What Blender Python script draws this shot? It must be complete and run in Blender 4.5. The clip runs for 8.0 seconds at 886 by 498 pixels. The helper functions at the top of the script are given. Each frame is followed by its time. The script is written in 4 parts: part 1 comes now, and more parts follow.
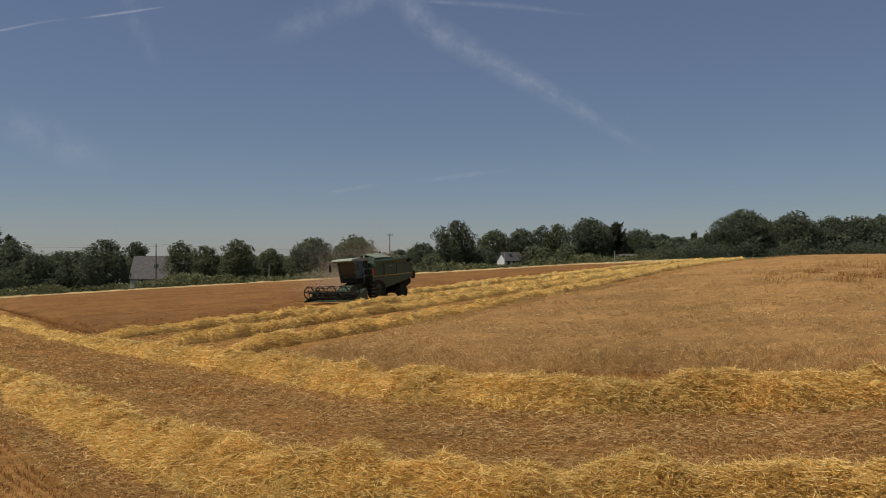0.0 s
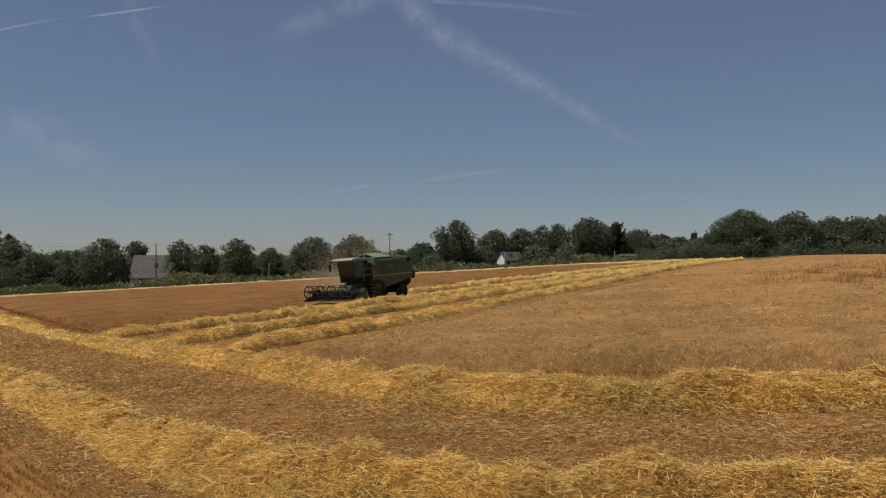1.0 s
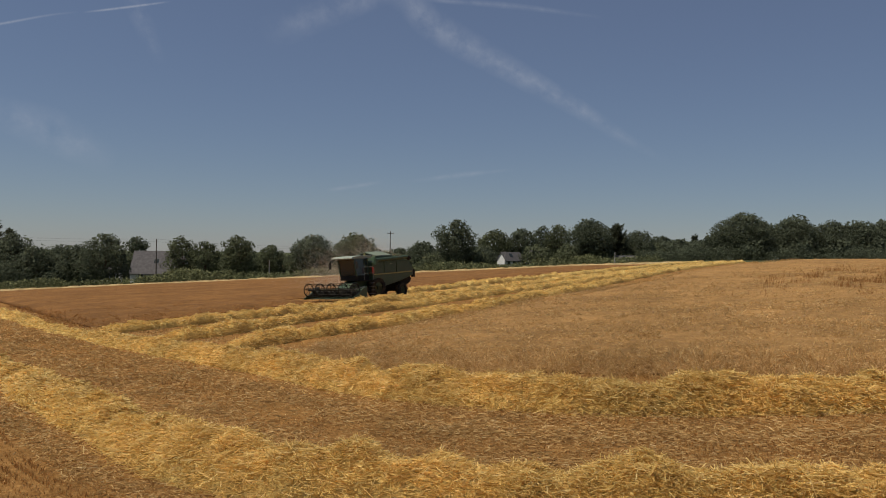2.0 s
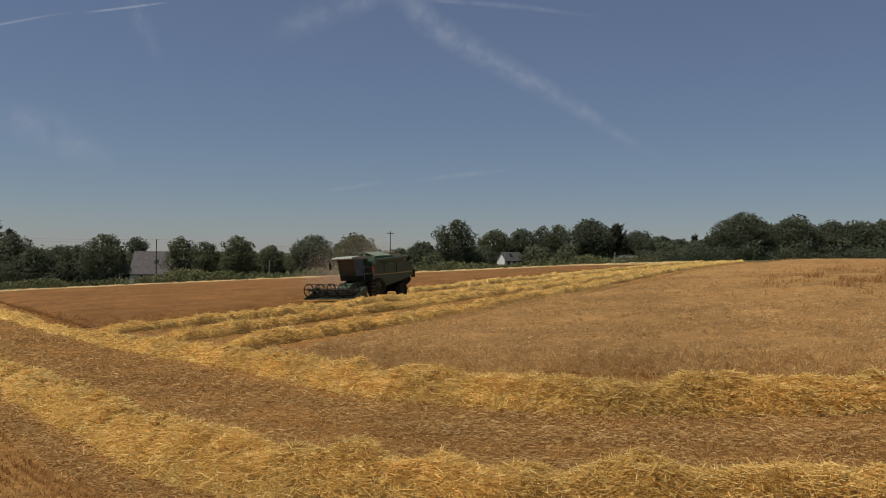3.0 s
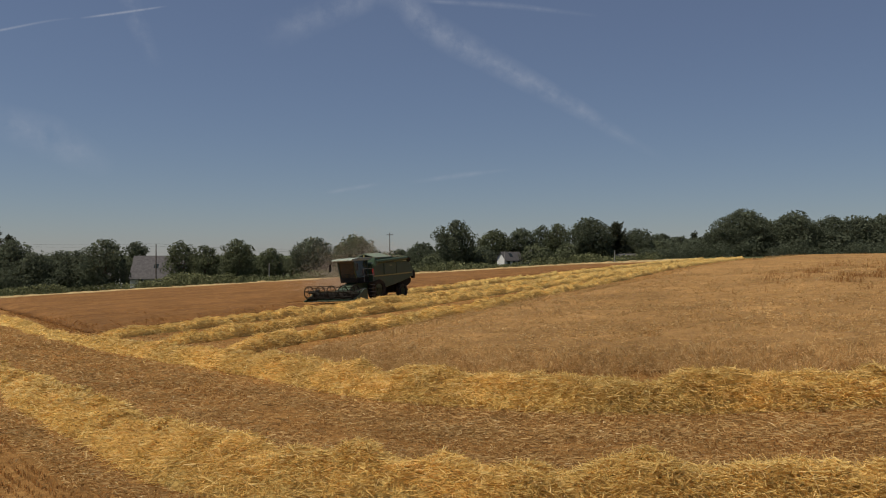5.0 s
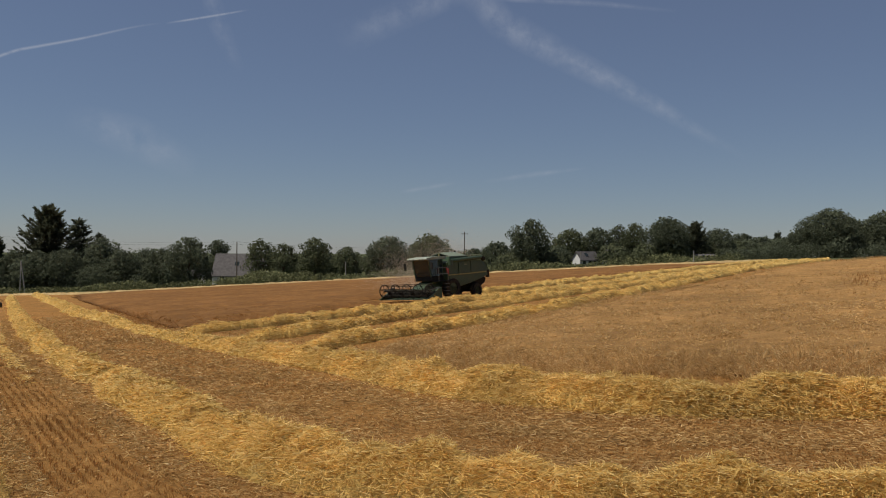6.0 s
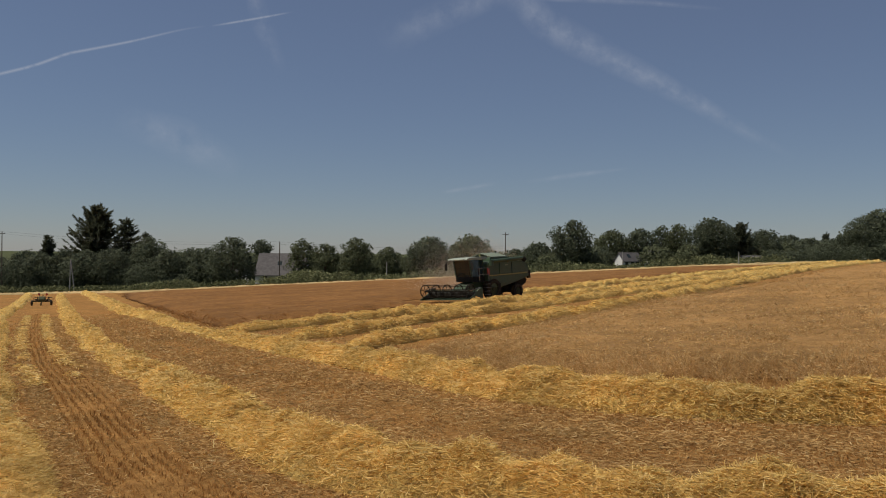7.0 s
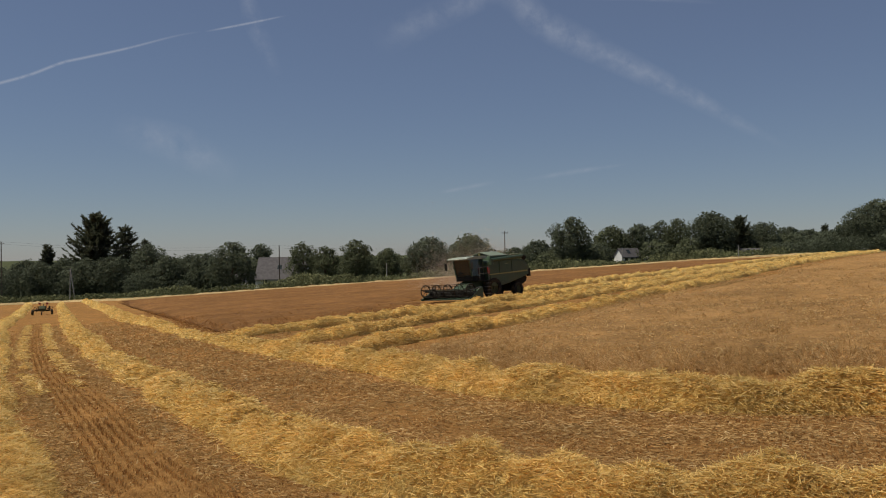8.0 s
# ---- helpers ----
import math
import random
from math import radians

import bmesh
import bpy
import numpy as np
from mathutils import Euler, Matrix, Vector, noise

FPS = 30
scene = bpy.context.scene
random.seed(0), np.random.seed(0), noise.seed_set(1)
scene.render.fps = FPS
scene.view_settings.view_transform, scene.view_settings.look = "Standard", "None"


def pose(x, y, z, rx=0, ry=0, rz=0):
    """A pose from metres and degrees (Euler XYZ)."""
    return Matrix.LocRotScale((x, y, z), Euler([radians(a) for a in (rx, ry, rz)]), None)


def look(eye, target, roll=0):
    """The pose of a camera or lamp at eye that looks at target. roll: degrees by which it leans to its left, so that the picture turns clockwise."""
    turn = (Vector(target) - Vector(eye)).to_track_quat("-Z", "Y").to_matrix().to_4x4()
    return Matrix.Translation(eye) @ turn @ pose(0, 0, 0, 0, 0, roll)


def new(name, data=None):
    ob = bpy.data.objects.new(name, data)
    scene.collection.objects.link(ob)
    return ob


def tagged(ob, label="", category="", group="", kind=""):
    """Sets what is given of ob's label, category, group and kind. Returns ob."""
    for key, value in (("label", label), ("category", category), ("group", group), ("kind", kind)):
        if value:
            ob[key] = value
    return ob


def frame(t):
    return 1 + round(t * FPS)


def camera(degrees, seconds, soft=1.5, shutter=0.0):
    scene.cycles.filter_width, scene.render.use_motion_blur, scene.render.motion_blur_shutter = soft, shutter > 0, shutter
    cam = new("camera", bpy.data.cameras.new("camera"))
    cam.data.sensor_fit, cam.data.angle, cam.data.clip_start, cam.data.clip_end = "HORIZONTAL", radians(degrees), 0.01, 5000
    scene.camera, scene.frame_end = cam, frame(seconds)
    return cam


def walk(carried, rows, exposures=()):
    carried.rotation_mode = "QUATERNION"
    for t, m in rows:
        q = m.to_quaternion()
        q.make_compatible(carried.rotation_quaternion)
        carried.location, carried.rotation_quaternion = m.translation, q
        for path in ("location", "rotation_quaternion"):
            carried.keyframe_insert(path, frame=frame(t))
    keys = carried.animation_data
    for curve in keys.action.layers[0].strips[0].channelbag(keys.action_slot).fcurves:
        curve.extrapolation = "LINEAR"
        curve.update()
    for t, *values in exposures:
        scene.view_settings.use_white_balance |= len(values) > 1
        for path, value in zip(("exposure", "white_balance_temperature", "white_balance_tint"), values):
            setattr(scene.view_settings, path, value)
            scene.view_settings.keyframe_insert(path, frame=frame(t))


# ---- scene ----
# ---------------------------------------------------------------- camera and walk
EYE = (0.0, 0.0, 3.0)
WALK = [(0.0, 0.0, 0.35, -0.01), (0.5, 0.03, 0.33, -0.46), (1.0, 0.0, 0.33, -0.1), (1.5, 0.02, 0.28, -0.83),
        (3.0, 0.02, 0.29, -0.76), (3.5, 0.02, 0.30, -0.62), (4.0, 0.0, 0.34, 0.0), (4.6, 0.0, 0.33, 0.0),
        (5.3, 0.0, 0.33, 0.0), (5.4, 0.12, 0.33, 0.0), (5.5, 2.07, 0.33, 0.02), (5.6, 2.6, 0.32, -0.03),
        (5.7, 3.1, 0.30, -0.08), (5.8, 3.85, 0.28, -0.15), (6.0, 5.02, 0.26, -0.3), (6.2, 6.2, 0.255, -0.6), (6.5, 7.04, 0.25, -1.03),
        (7.0, 7.77, 0.27, -0.51), (7.5, 7.74, 0.26, 0.48), (8.0, 7.74, 0.27, 0.83)]
cam = camera(55.0, 8.0, 1.0)
walk(cam, [(t, pose(*EYE, 90 + pitch, roll, yaw)) for t, yaw, pitch, roll in WALK], [(0.0, -0.2), (8.0, -0.2)])

# ---------------------------------------------------------------- sky and sun
SUN_AZ, SUN_EL = radians(-104), radians(62)      # azimuth clockwise from straight ahead
world = bpy.data.worlds.new("sky")
scene.world = world
world.use_nodes = True
wn = world.node_tree.nodes
sky = wn.new("ShaderNodeTexSky")
sky.sky_type = "NISHITA"
sky.sun_disc = False
sky.sun_elevation, sky.sun_rotation = SUN_EL, SUN_AZ
sky.altitude, sky.air_density, sky.dust_density, sky.ozone_density = 100, 0.9, 0.15, 4.0
wn["Background"].inputs["Strength"].default_value = 0.065
tone = wn.new("ShaderNodeMix")
tone.data_type, tone.blend_type = "RGBA", "MIX"          # a thin even summer haze
tone.inputs[0].default_value, tone.inputs[7].default_value = 0.33, (2.95, 3.3, 5.0, 1)
world.node_tree.links.new(sky.outputs[0], tone.inputs[6])
world.node_tree.links.new(tone.outputs[2], wn["Background"].inputs["Color"])

sun = bpy.data.lights.new("sun", "SUN")
sun.energy, sun.angle, sun.color = 5.0, radians(0.55), (1.0, 0.94, 0.84)
sun_ob = new("sun", sun)
toward = Vector((math.sin(SUN_AZ) * math.cos(SUN_EL), math.cos(SUN_AZ) * math.cos(SUN_EL), math.sin(SUN_EL)))
sun_ob.matrix_world = look(toward * 300, (0, 0, 0))

# ---------------------------------------------------------------- materials
def material(name, roughness=0.8, metallic=0.0):
    m = bpy.data.materials.new(name)
    m.use_nodes = True
    b = m.node_tree.nodes["Principled BSDF"]
    b.inputs["Roughness"].default_value = roughness
    b.inputs["Metallic"].default_value = metallic
    b.inputs["Specular IOR Level"].default_value = 0.5 if roughness < 0.7 else 0.06
    return m, m.node_tree.nodes, m.node_tree.links, b


def ramp(nodes, links, source, stops):
    r = nodes.new("ShaderNodeValToRGB")
    while len(r.color_ramp.elements) < len(stops):
        r.color_ramp.elements.new(0.5)
    for e, (p, c) in zip(r.color_ramp.elements, stops):
        e.position, e.color = p, (*c, 1)
    links.new(source, r.inputs[0])
    return r.outputs[0]


def noise_of(nodes, links, scale, detail=4.0, coords="Object", rough=0.6, stretch=None):
    tc = nodes.new("ShaderNodeTexCoord")
    n = nodes.new("ShaderNodeTexNoise")
    n.inputs["Scale"].default_value, n.inputs["Detail"].default_value = scale, detail
    n.inputs["Roughness"].default_value = rough
    src = tc.outputs[coords]
    if stretch:
        mp = nodes.new("ShaderNodeMapping")
        mp.inputs["Scale"].default_value = stretch
        links.new(src, mp.inputs[0])
        src = mp.outputs[0]
    links.new(src, n.inputs["Vector"])
    return n.outputs["Fac"]


def mix(nodes, links, kind, fac, a, b):
    m = nodes.new("ShaderNodeMix")
    m.data_type, m.blend_type = "RGBA", kind
    for sock, v in ((m.inputs[0], fac), (m.inputs[6], a), (m.inputs[7], b)):
        if isinstance(v, (int, float)):
            sock.default_value = v
        elif isinstance(v, tuple):
            sock.default_value = (*v, 1)
        else:
            links.new(v, sock)
    return m.outputs[2]


def bump(nodes, links, b, height, strength, distance):
    n = nodes.new("ShaderNodeBump")
    n.inputs["Strength"].default_value, n.inputs["Distance"].default_value = strength, distance
    links.new(height, n.inputs["Height"])
    links.new(n.outputs[0], b.inputs["Normal"])


def fibre_material(name, stops, patch=(0.75, 1.2), patch_scale=0.35, roughness=0.6, through_light=0.25, gloss=0.12):
    """Straw, stalks and leaves: a colour for each loose piece, a broad drift over the ground, some light passing through."""
    m, n, l, b = material(name, roughness)
    geo = n.new("ShaderNodeNewGeometry")
    col = ramp(n, l, geo.outputs["Random Per Island"], stops)
    drift = ramp(n, l, noise_of(n, l, patch_scale, 3), ((0.3, (patch[0],) * 3), (0.7, (patch[1],) * 3)))
    col = mix(n, l, "MULTIPLY", 1.0, col, drift)
    l.new(col, b.inputs["Base Color"])
    b.inputs["Specular IOR Level"].default_value = gloss
    if through_light:
        tr = n.new("ShaderNodeBsdfTranslucent")
        l.new(col, tr.inputs["Color"])
        ms = n.new("ShaderNodeMixShader")
        ms.inputs[0].default_value = through_light
        l.new(b.outputs[0], ms.inputs[1])
        l.new(tr.outputs[0], ms.inputs[2])
        l.new(ms.outputs[0], n["Material Output"].inputs["Surface"])
    return m


def plain(name, color, roughness=0.6, metallic=0.0, dirt=(0.7, 1.1), scale=3.0, relief=0.0, tint=None):
    m, n, l, b = material(name, roughness, metallic)
    f = noise_of(n, l, scale, 6)
    col = mix(n, l, "MULTIPLY", 1.0, color, ramp(n, l, f, ((0.3, (dirt[0],) * 3), (0.7, (dirt[1],) * 3))))
    if tint:
        col = mix(n, l, "MIX", ramp(n, l, noise_of(n, l, scale * 0.4, 5), ((0.42, (0, 0, 0)), (0.72, (1, 1, 1)))), col, tint)
    l.new(col, b.inputs["Base Color"])
    if relief:
        bump(n, l, b, noise_of(n, l, scale * 6, 4), 0.5, relief)
    return m


STRAW = fibre_material("straw", ((0.0, (0.46, 0.275, 0.074)), (0.35, (0.74, 0.51, 0.165)), (0.85, (0.88, 0.65, 0.25)), (1.0, (0.90, 0.71, 0.34))), (0.82, 1.1), 0.5, 0.5, 0.42)
STUBBLE = fibre_material("stubble", ((0.0, (0.30, 0.145, 0.045)), (0.55, (0.45, 0.24, 0.076)), (1.0, (0.64, 0.40, 0.15))), (0.8, 1.1), 0.25, 0.6, 0.45)
CHAFF = fibre_material("chaff", ((0.0, (0.40, 0.235, 0.083)), (0.6, (0.52, 0.325, 0.124)), (0.95, (0.62, 0.425, 0.18)), (1.0, (0.74, 0.56, 0.29))), (0.8, 1.12), 0.4, 0.6, 0.35)
DUST = fibre_material("dust", ((0.0, (0.55, 0.45, 0.34)), (1.0, (0.72, 0.62, 0.50))), (0.95, 1.05), 0.4, 0.9, 0.5, 0.0)
CROP = fibre_material("ripe_crop", ((0.0, (0.42, 0.245, 0.086)), (0.5, (0.64, 0.405, 0.16)), (1.0, (0.82, 0.60, 0.30))), (0.76, 1.15), 0.12, 0.6, 0.52)
CROP_RED = fibre_material("ripe_crop_reddish", ((0.0, (0.26, 0.11, 0.032)), (0.6, (0.36, 0.17, 0.05)), (1.0, (0.46, 0.24, 0.08))), (0.85, 1.1), 0.1, 0.6, 0.45)


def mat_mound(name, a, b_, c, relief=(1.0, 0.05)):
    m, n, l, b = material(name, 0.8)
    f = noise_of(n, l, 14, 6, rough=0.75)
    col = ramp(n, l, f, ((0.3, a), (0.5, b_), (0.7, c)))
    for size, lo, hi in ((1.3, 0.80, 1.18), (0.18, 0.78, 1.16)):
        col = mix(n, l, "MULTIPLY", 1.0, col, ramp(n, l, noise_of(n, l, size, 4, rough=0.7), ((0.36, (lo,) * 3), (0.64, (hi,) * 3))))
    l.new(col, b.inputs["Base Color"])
    bump(n, l, b, noise_of(n, l, 30, 5, rough=0.8), *relief)
    return m


MOUND = mat_mound("packed_straw", (0.43, 0.285, 0.085), (0.61, 0.425, 0.14), (0.75, 0.55, 0.20), (0.8, 0.035))
# the same straw, with the haze of distance mixed into its colour
HAZED_STRAW = mat_mound("hazed_straw", (0.32, 0.22, 0.10), (0.43, 0.31, 0.15), (0.52, 0.39, 0.20))
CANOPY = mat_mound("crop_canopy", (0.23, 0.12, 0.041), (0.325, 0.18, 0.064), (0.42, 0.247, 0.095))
CANOPY_RED = mat_mound("crop_canopy_reddish", (0.142, 0.068, 0.022), (0.205, 0.098, 0.032), (0.272, 0.135, 0.046))


def mat_ground():
    m, n, l, b = material("ground", 0.95)
    soil = ramp(n, l, noise_of(n, l, 7, 8, rough=0.8), ((0.36, (0.19, 0.090, 0.028)), (0.5, (0.275, 0.142, 0.045)), (0.64, (0.37, 0.208, 0.072))))
    band = ramp(n, l, noise_of(n, l, 0.35, 4), ((0.35, (0.8, 0.8, 0.8)), (0.65, (1.15, 1.12, 1.08))))
    soil = mix(n, l, "MULTIPLY", 1.0, soil, band)
    soil = mix(n, l, "MULTIPLY", 1.0, soil, ramp(n, l, noise_of(n, l, 1.6, 5, rough=0.7), ((0.38, (0.86, 0.84, 0.80)), (0.62, (1.1, 1.1, 1.08)))))
    grass = ramp(n, l, noise_of(n, l, 0.6, 8, rough=0.7), ((0.3, (0.04, 0.048, 0.02)), (0.55, (0.07, 0.078, 0.034)), (0.75, (0.14, 0.125, 0.06))))
    geo = n.new("ShaderNodeNewGeometry")
    sep = n.new("ShaderNodeSeparateXYZ")
    l.new(geo.outputs["Position"], sep.inputs[0])
    # the field ends along a gently slanting line
    ma = n.new("ShaderNodeMath")
    ma.operation = "MULTIPLY_ADD"
    l.new(sep.outputs["X"], ma.inputs[0])
    ma.inputs[1].default_value = -0.10
    l.new(sep.outputs["Y"], ma.inputs[2])
    mr = n.new("ShaderNodeMapRange")
    l.new(ma.outputs[0], mr.inputs["Value"])
    mr.inputs["From Min"].default_value, mr.inputs["From Max"].default_value = 158.5, 160.5
    l.new(mix(n, l, "MIX", mr.outputs[0], soil, grass), b.inputs["Base Color"])
    bump(n, l, b, noise_of(n, l, 18, 6, rough=0.8), 0.9, 0.05)
    return m


GROUND = mat_ground()
LEAF = fibre_material("leaves", ((0.0, (0.085, 0.096, 0.060)), (0.6, (0.115, 0.13, 0.082)), (1.0, (0.145, 0.16, 0.10))), (0.8, 1.15), 0.2, 0.7, 0.48, 0.08)
LEAF_OLIVE = fibre_material("leaves_olive", ((0.0, (0.092, 0.10, 0.056)), (0.6, (0.126, 0.138, 0.075)), (1.0, (0.155, 0.168, 0.09))), (0.8, 1.15), 0.2, 0.7, 0.48, 0.08)
NEEDLE = fibre_material("needles", ((0.0, (0.07, 0.075, 0.048)), (0.6, (0.098, 0.105, 0.064)), (1.0, (0.125, 0.133, 0.076))), (0.8, 1.15), 0.2, 0.7, 0.4, 0.08)
BRACKEN = fibre_material("bracken", ((0.0, (0.10, 0.105, 0.05)), (0.6, (0.165, 0.17, 0.08)), (1.0, (0.25, 0.25, 0.12))), (0.7, 1.2), 0.12, 0.6, 0.3, 0.05)
BARK = plain("bark", (0.12, 0.09, 0.065), 0.9, scale=4, relief=0.02)
GREEN = plain("green_paint", (0.036, 0.068, 0.032), 0.5, dirt=(0.75, 1.1), scale=2.0, tint=(0.05, 0.07, 0.035))
ROOF_PAINT = plain("faded_roof", (0.27, 0.30, 0.23), 0.55, dirt=(0.8, 1.1), scale=2.5)
LID_PAINT = plain("faded_lid", (0.16, 0.19, 0.13), 0.6, dirt=(0.8, 1.1), scale=2.5)
YELLOW = plain("yellow_paint", (0.30, 0.27, 0.09), 0.6, scale=4)
HUB = plain("dusty_hub", (0.07, 0.075, 0.04), 0.7, scale=4)
DARK = plain("dark_steel", (0.030, 0.027, 0.022), 0.75, 0.0, scale=5)
STEEL = plain("worn_steel", (0.16, 0.15, 0.13), 0.5, 0.6, scale=6)
RUBBER = plain("rubber", (0.025, 0.024, 0.022), 0.85, scale=5, tint=(0.11, 0.085, 0.05))
TUBE = plain("pale_tube", (0.22, 0.235, 0.13), 0.6, scale=3)
RED = plain("red_plastic", (0.35, 0.03, 0.02), 0.4)
SLATE = plain("slate", (0.125, 0.115, 0.112), 0.8, scale=2.0, relief=0.01)
RENDER_WALL = plain("painted_wall", (0.72, 0.71, 0.68), 0.85, scale=1.0, dirt=(0.85, 1.02))
POLE_WOOD = plain("weathered_pole", (0.14, 0.115, 0.09), 0.85, scale=3)
CONCRETE = plain("pale_post", (0.34, 0.32, 0.29), 0.85, scale=3)
WIRE = plain("wire", (0.05, 0.05, 0.05), 0.5, 0.5)


def mat_glass():
    m, n, l, b = material("cab_glass", 0.05)
    b.inputs["Base Color"].default_value = (0.03, 0.04, 0.035, 1)
    b.inputs["Alpha"].default_value = 0.9
    b.inputs["Coat Weight"].default_value = 0.15
    return m


GLASS = mat_glass()


def mat_contrail(name, strength, scale, lo, hi):
    m, n, l, b = material(name)
    em = n.new("ShaderNodeEmission")
    em.inputs["Color"].default_value = (0.80, 0.86, 1.0, 1)
    em.inputs["Strength"].default_value = 0.55
    tr = n.new("ShaderNodeBsdfTransparent")
    uv = n.new("ShaderNodeUVMap")
    sep = n.new("ShaderNodeSeparateXYZ")
    l.new(uv.outputs[0], sep.inputs[0])
    edge = ramp(n, l, sep.outputs["Y"], ((0.0, (0, 0, 0)), (0.5, (1, 1, 1)), (1.0, (0, 0, 0))))
    ends = ramp(n, l, sep.outputs["X"], ((0.0, (0, 0, 0)), (0.25, (1, 1, 1)), (0.7, (1, 1, 1)), (1.0, (0, 0, 0))))
    puffs = ramp(n, l, noise_of(n, l, scale, 7, rough=0.65), ((lo, (0, 0, 0)), (hi, (1, 1, 1))))
    a = mix(n, l, "MULTIPLY", 1.0, mix(n, l, "MULTIPLY", 1.0, edge, ends), puffs)
    a = mix(n, l, "MULTIPLY", 1.0, a, (strength,) * 3)
    ms = n.new("ShaderNodeMixShader")
    l.new(a, ms.inputs[0])
    l.new(tr.outputs[0], ms.inputs[1])
    l.new(em.outputs[0], ms.inputs[2])
    l.new(ms.outputs[0], n["Material Output"].inputs["Surface"])
    return m


TRAIL = mat_contrail("contrail_thin", 0.5, 0.02, 0.25, 0.5)
WISP = mat_contrail("contrail_spread", 0.35, 0.013, 0.28, 0.66)
VEIL = mat_contrail("cirrus_veil", 0.32, 0.008, 0.33, 0.72)

# ---------------------------------------------------------------- tools
rng = np.random.default_rng(7)
_lat = np.random.default_rng(3).random((256, 256))


def vnoise(x, y):
    """Smooth noise from 0 to 1 over the plane."""
    x, y = np.asarray(x, float), np.asarray(y, float)
    xi, yi = np.floor(x).astype(int), np.floor(y).astype(int)
    fx, fy = x - xi, y - yi
    fx, fy = fx * fx * (3 - 2 * fx), fy * fy * (3 - 2 * fy)
    g = lambda i, j: _lat[(xi + i) % 256, (yi + j) % 256]
    return (g(0, 0) * (1 - fx) + g(1, 0) * fx) * (1 - fy) + (g(0, 1) * (1 - fx) + g(1, 1) * fx) * fy


def land(x, y):
    """Height of the ground: a field that climbs to the right over a flat crest, level country beyond."""
    x, y = np.asarray(x, float), np.asarray(y, float)
    g = np.where(x > 0, 3.4 * np.tanh(0.058 * x / 3.4), 9 * np.tanh(0.058 * x / 9)) - 0.003 * y
    r = np.hypot(x, y)
    w = np.clip((r - 260) / 400, 0, 1)
    w = w * w * (3 - 2 * w)
    far = -6 + 0 * r
    return g * (1 - w) + far * w


def mesh_of(name, v, quads, mat, smooth=False):
    me = bpy.data.meshes.new(name)
    v = np.asarray(v, np.float32).reshape(-1, 3)
    q = np.asarray(quads, np.int32).reshape(-1, 4)
    me.vertices.add(len(v))
    me.vertices.foreach_set("co", v.ravel())
    me.loops.add(q.size)
    me.loops.foreach_set("vertex_index", q.ravel())
    me.polygons.add(len(q))
    me.polygons.foreach_set("loop_start", np.arange(0, q.size, 4, dtype=np.int32))
    if smooth:
        me.polygons.foreach_set("use_smooth", np.ones(len(q), dtype=bool))
    me.materials.append(mat)
    me.update(calc_edges=True)
    me.validate()
    return me


def blades(base, way, length, width):
    """Thin straight tapering strips, one quad each. Returns vertices and quads."""
    n = len(base)
    way = way / np.linalg.norm(way, axis=1, keepdims=True)
    side = np.cross(way, rng.normal(size=(n, 3)))
    side /= np.linalg.norm(side, axis=1, keepdims=True) + 1e-9
    side = side * (np.broadcast_to(np.asarray(width, float), n)[:, None] / 2)
    tip = base + way * np.broadcast_to(np.asarray(length, float), n)[:, None]
    v = np.stack([base - side, base + side, tip + side * 0.8, tip - side * 0.8], 1)
    return v.reshape(-1, 3), np.arange(4 * n).reshape(-1, 4)


def smooth_path(points, step):
    """A smooth line through a few points, in even steps."""
    p = np.array(points, float)
    p = np.vstack([2 * p[0] - p[1], p, 2 * p[-1] - p[-2]])
    out = []
    for i in range(1, len(p) - 2):
        a, b, c, d = p[i - 1:i + 3]
        for t in np.linspace(0, 1, 40, endpoint=False):
            out.append(0.5 * (2 * b + (c - a) * t + (2 * a - 5 * b + 4 * c - d) * t ** 2 + (3 * b - a - 3 * c + d) * t ** 3))
    out = np.array(out + [p[-2]])
    s = np.r_[0, np.cumsum(np.linalg.norm(np.diff(out, axis=0), axis=1))]
    u = np.arange(0, s[-1], step)
    return np.stack([np.interp(u, s, out[:, 0]), np.interp(u, s, out[:, 1])], 1)


def normals_of(path):
    t = np.gradient(path, axis=0)
    t /= np.linalg.norm(t, axis=1, keepdims=True)
    return t, np.stack([-t[:, 1], t[:, 0]], 1)


def inside(poly, x, y):
    hit = np.zeros(np.shape(x), bool)
    for (x0, y0), (x1, y1) in zip(poly, poly[1:] + poly[:1]):
        if y0 != y1:
            hit ^= ((y0 > y) != (y1 > y)) & (x < (x1 - x0) * (y - y0) / (y1 - y0) + x0)
    return hit


def part(name, bm, mat, parent=None, label=""):
    me = bpy.data.meshes.new(name)
    bm.to_mesh(me)
    bm.free()
    me.materials.append(mat)
    ob = new(name, me)
    if parent:
        ob.parent = parent
    return tagged(ob, label)


def thing(name, place, label, category, group="", kind=""):
    ob = new(name)
    ob.empty_display_size = 0.3
    ob.matrix_world = place
    return tagged(ob, label, category, group, kind)


def box(bm, lo, hi, bevel=0.0):
    lo, hi = Vector(lo), Vector(hi)
    r = bmesh.ops.create_cube(bm, size=1, matrix=Matrix.LocRotScale((lo + hi) / 2, None, hi - lo))
    if bevel:
        es = list({e for v in r["verts"] for e in v.link_edges})
        bmesh.ops.bevel(bm, geom=es, offset=bevel, segments=2, affect="EDGES", profile=0.6)
    return bm


